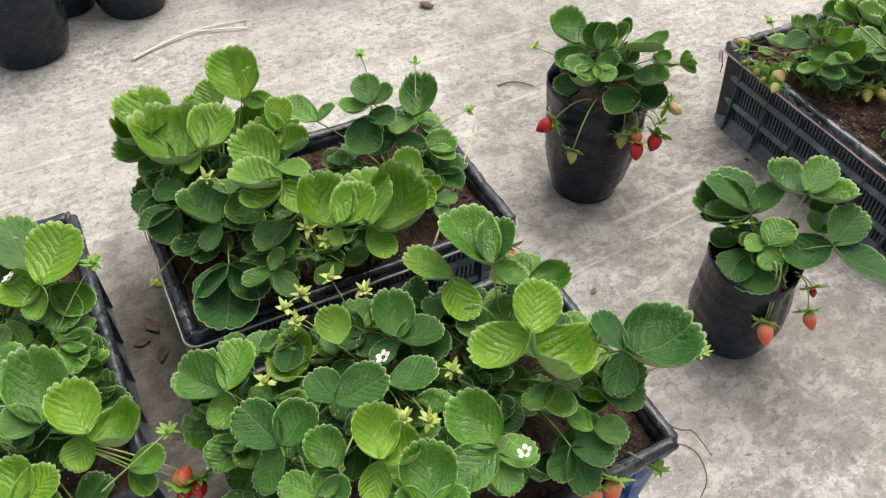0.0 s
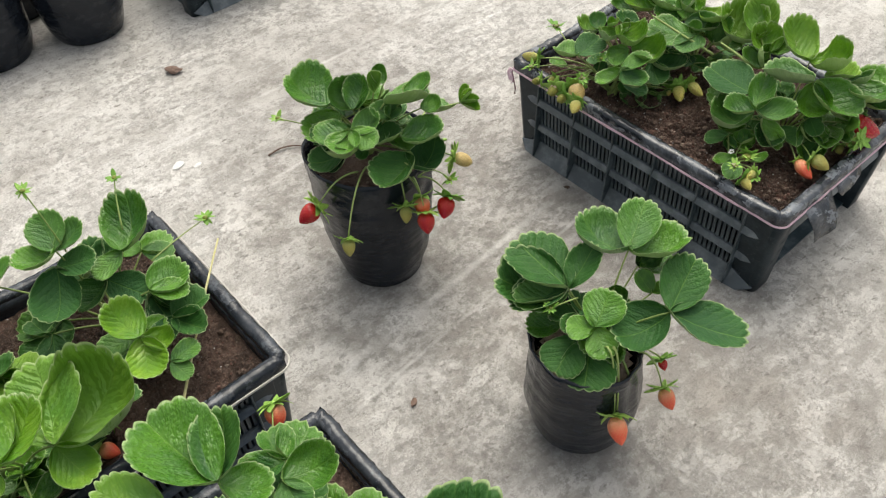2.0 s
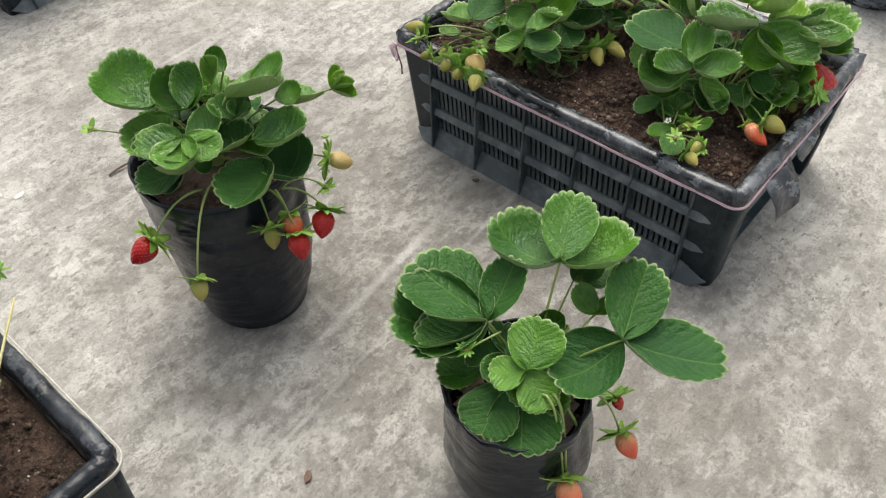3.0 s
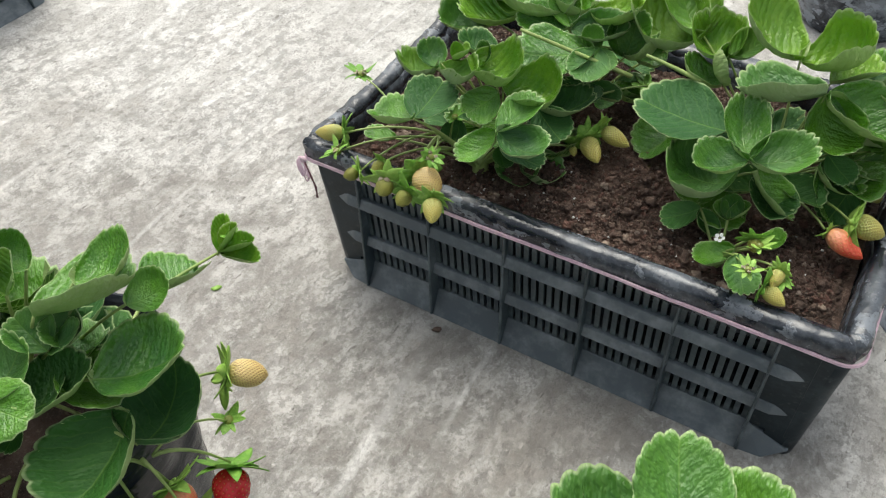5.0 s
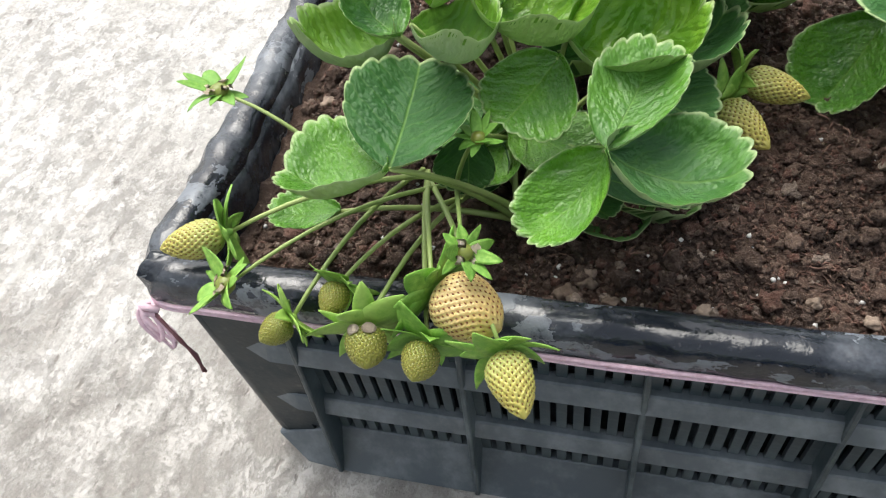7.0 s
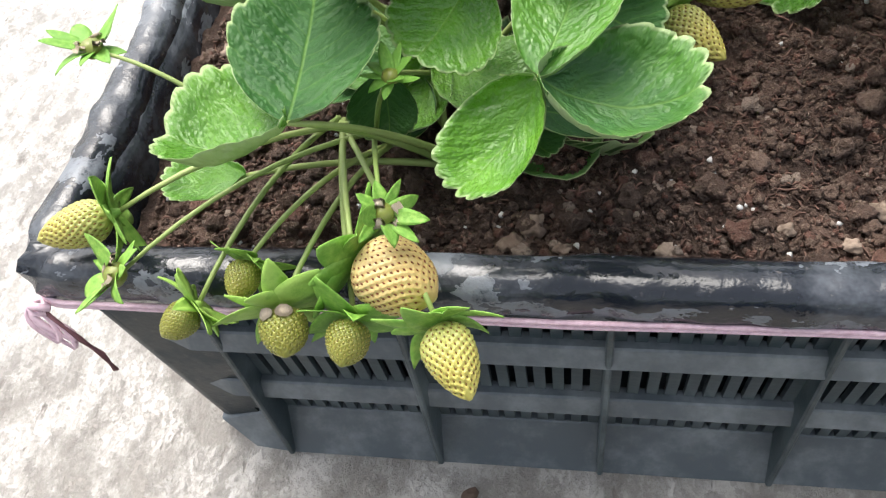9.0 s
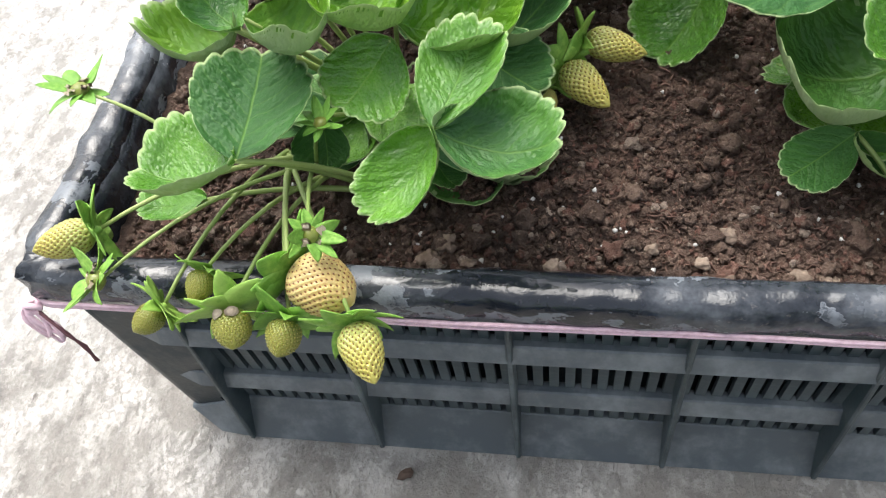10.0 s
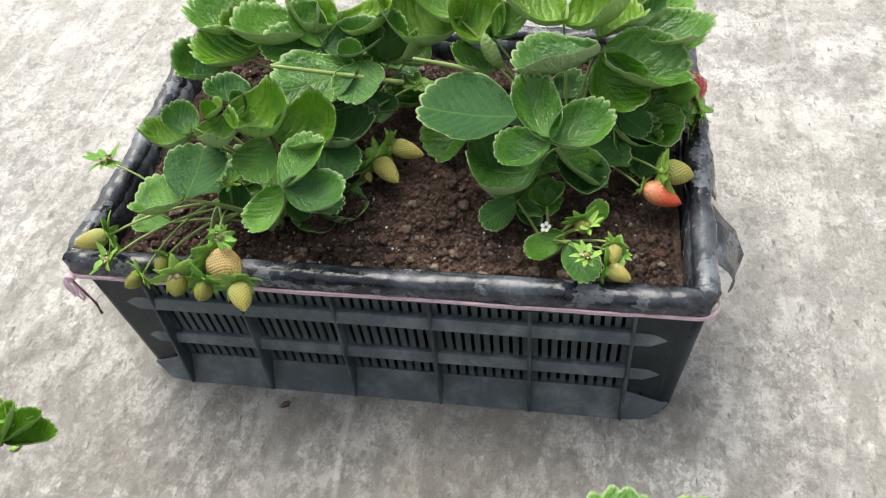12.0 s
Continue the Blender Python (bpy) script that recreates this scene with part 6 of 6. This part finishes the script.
WIDE[0] = 0.89
fruit(near_left, 'olive', (0.278, 0.242, 0.205), (0.277, 0.241, 0.19))
leaf(near_right, (0.333, 0.203, 0.205), (0.303, 0.165, 0.178, 'fold'))


# ---- small things ----
# the knot and loose ends of the yarn at the crate's corner
knot = thing("yarn_knot", (0.001, -0.003, 0.176), "mauve yarn knot with loose ends at a crate corner", "yarn")
bm = bmesh.new()
tube(bm, [(0.004, -0.005, 0.0), (-0.003, -0.006, 0.003), (-0.007, -0.003, -0.001), (-0.003, 0.001, -0.003), (0.002, -0.005, 0.001)], 0.0017, 6)
tube(bm, [(0.002, -0.006, -0.002), (-0.004, -0.007, -0.002), (-0.006, -0.004, 0.002)], 0.0016, 6)
part("knot", bm, YARN, knot)
for k, (dx, dy, dz) in enumerate(((0.001, -0.012, -0.017), (0.006, -0.012, -0.022), (0.008, -0.011, -0.017))):
    bm = bmesh.new()
    out = arc((-0.004, -0.004, 0.001), (-0.012 + dx * 0.5, -0.009, 0.0), (dx, dy, dz))
    home = arc((dx, dy, dz), (dx + 0.006, dy + 0.001, dz + 0.005), (-0.001, -0.006, -0.001))
    tube(bm, out + home[1:], [0.0011 - 0.0003 * math.sin(q) for q in range(17)], 6)
    part("loop", bm, YARN, knot)
bm = bmesh.new()
tail = [Vector(q) for q in ((0.001, -0.006, -0.001), (0.007, -0.009, -0.007), (0.012, -0.011, -0.015), (0.0165, -0.012, -0.026), (0.0165, -0.0125, -0.04))]
for turn in (0.0, math.pi):
    tube(bm, [q + Vector((math.cos(2.4 * k + turn), math.sin(2.4 * k + turn), 0)) * 0.0006 for k, q in enumerate(tail)], 0.0008, 6)
part("loose_end", bm, YARN_DARK, knot, "maroon loose end")


def sheet(name, place, points, material, label, category, thick=0.0008, group=""):
    """A crumpled sheet between two edges, given as pairs of points."""
    ob = thing(name, place, label, category, group)
    bm = bmesh.new()
    rows = []
    for k, (a, b) in enumerate(points):
        rows.append([bm.verts.new(Vector(a).lerp(Vector(b), t) + Vector((0, 0, 0.002)) * math.sin(3 * k + 7 * t)) for t in (0, 0.25, 0.5, 0.75, 1)])
    for p, q in zip(rows, rows[1:]):
        for j in range(4):
            bm.faces.new((p[j], p[j + 1], q[j + 1], q[j]))
    sh = part("sheet", bm, material, ob, smooth=True)
    md = sh.modifiers.new("thick", "SOLIDIFY")
    md.thickness = thick
    return ob


# torn film that hangs out at the crate's end
sheet("film_scrap", (0.557, 0.08, 0.172), [((0, -0.026, 0.004), (0, 0.042, 0.004)), ((0.012, -0.026, -0.008), (0.012, 0.038, -0.008)), ((0.02, -0.02, -0.026), (0.024, 0.034, -0.02)),
      ((0.022, -0.012, -0.046), (0.03, 0.03, -0.032)), ((0.022, -0.004, -0.06), (0.034, 0.024, -0.04))], LINER, "torn black film scrap hanging at a crate's end", "film")
sheet("film_scrap", (0.555, 0.17, 0.178), [((0, -0.03, 0), (0, 0.04, 0)), ((0.008, -0.03, -0.014), (0.01, 0.03, -0.012)), ((0.012, -0.018, -0.026), (0.012, 0.01, -0.022))],
      LINER, "torn black film scrap hanging at a crate's end", "film")


def stick(name, pts, r, material, label, category):
    ob = thing(name, pts[0], label, category)
    o = Vector(pts[0])
    pts = [Vector(p) for p in pts]
    for _ in range(2):
        cut = [pts[0]]
        for a, b in zip(pts, pts[1:]):
            cut += [a.lerp(b, 0.25), a.lerp(b, 0.75)]
        pts = cut + [pts[-1]]
    bm = bmesh.new()
    tube(bm, [Vector(p) - o for p in pts], [r * (1.1 - 0.6 * k / max(1, len(pts) - 1)) for k in range(len(pts))], 6)
    part("stem", bm, material, ob)
    return ob


dry = stick("dry_twig", [(-0.773, -1.122, 0.004), (-0.80, -1.05, 0.007), (-0.822, -0.97, 0.009), (-0.83, -0.89, 0.006), (-0.822, -0.82, 0.004)], 0.0038, TWIG, "pale dry forked twig lying on concrete", "twig")
bm = bmesh.new()
tube(bm, arc((-0.05, 0.16, 0.003), (-0.035, 0.22, 0.005), (-0.012, 0.29, 0.001)), 0.0022, 6)
part("fork", bm, TWIG, dry)
stick("brown_twig", [(-0.30, -0.375, 0.003), (-0.30, -0.345, 0.006), (-0.285, -0.315, 0.004), (-0.262, -0.30, 0.003)], 0.002, DEBRIS, "thin brown twig lying on concrete", "twig")
stick("dry_stalk", [(0.36, -1.262, 0.004), (0.33, -1.225, 0.02), (0.295, -1.19, 0.035)], 0.003, TWIG, "pale dry stalk leaning between crates", "stalk")
stick("runner", [(0.66, -0.66, 0.15), (0.67, -0.62, 0.11), (0.655, -0.575, 0.06), (0.69, -0.55, 0.012)], 0.0013, RUNNER, "thin reddish strawberry runner over a crate's edge", "runner")
stick("runner", [(0.66, -0.67, 0.1), (0.70, -0.63, 0.13), (0.735, -0.61, 0.07), (0.74, -0.615, 0.012)], 0.0013, RUNNER, "thin reddish strawberry runner over a crate's edge", "runner")


def litter(name, place, size, material, label, category, seed, flat=0.35):
    """A small crumpled piece on the ground."""
    rnd = random.Random(seed)
    bm = bmesh.new()
    bmesh.ops.create_icosphere(bm, subdivisions=2, radius=1.0)
    for v in bm.verts:
        v.co *= 1 + 0.55 * wobble(v.co, 1.3, seed)
        v.co = Vector((v.co.x * size, v.co.y * size * rnd.uniform(0.55, 0.6), (v.co.z + 0.8) * size * flat))
    low = min(v.co.z for v in bm.verts)
    for v in bm.verts:
        v.co.z -= low
    ob = new(name, mesh_of(name, bm, material))
    ob.matrix_basis = pose(*place, 0, 0, rnd.uniform(0, 360))
    return tagged(ob, label, category)


litter("dead_leaf", (-0.685, -0.374, 0), 0.018, DEBRIS, "dark dry leaf clump on concrete", "leaf litter", 3)
litter("dead_leaf", (0.162, -0.018, 0), 0.0055, DEBRIS, "dark dry leaf clump on concrete", "leaf litter", 4)
litter("dead_leaf", (0.323, -0.523, 0), 0.008, DEBRIS, "small brown curled leaf on concrete", "leaf litter", 5)
litter("white_chip", (-0.40, -0.52, 0), 0.015, CHIP, "flat white plaster chip on concrete", "chip", 6, 0.1)
litter("white_chip", (-0.375, -0.49, 0), 0.009, CHIP, "flat white plaster chip on concrete", "chip", 7, 0.1)


def dry_leaf(place, size, turn, seed, material, label):
    """A thin curled leaf on the ground, with a crooked outline."""
    rnd = random.Random(seed)
    bm = bmesh.new()
    grid = []
    for i in range(7):
        t = i / 6
        half = math.sin(math.pi * (0.04 + 0.9 * t)) * 0.24 * rnd.uniform(0.8, 1.15)
        grid.append([bm.verts.new(((t - 0.5) * size, s * half * size, size * (0.03 + 0.1 * abs(s) ** 1.5 + 0.05 * t * t + rnd.uniform(0, 0.05)))) for s in (-1, -0.5, 0, 0.5, 1)])
    for a, b in zip(grid, grid[1:]):
        for j in range(4):
            bm.faces.new((a[j], b[j], b[j + 1], a[j + 1]))
    ob = thing("dead_leaf", pose(*place, 0, 0, turn), label, "leaf litter")
    blade = part("blade", bm, material, ob, smooth=True)
    blade.modifiers.new("thick", "SOLIDIFY").thickness = 0.0008


for k, (x, y, r) in enumerate(((0.045, -1.272, 0.042), (0.075, -1.295, 0.03), (0.115, -1.27, 0.034))):
    dry_leaf((x, y, 0), r, 70 * k + 20, 30 + k, DEBRIS, "brown curled dry leaf fallen between crates")
dry_leaf((0.135, -1.225, 0), 0.028, 15, 40, SEPAL_YELLOW, "pale yellow withered leaf fallen between crates")
litter("fallen_petal", (-0.098, -0.092, 0), 0.006, SEPAL, "small green leaf scrap on concrete", "leaf litter", 20)
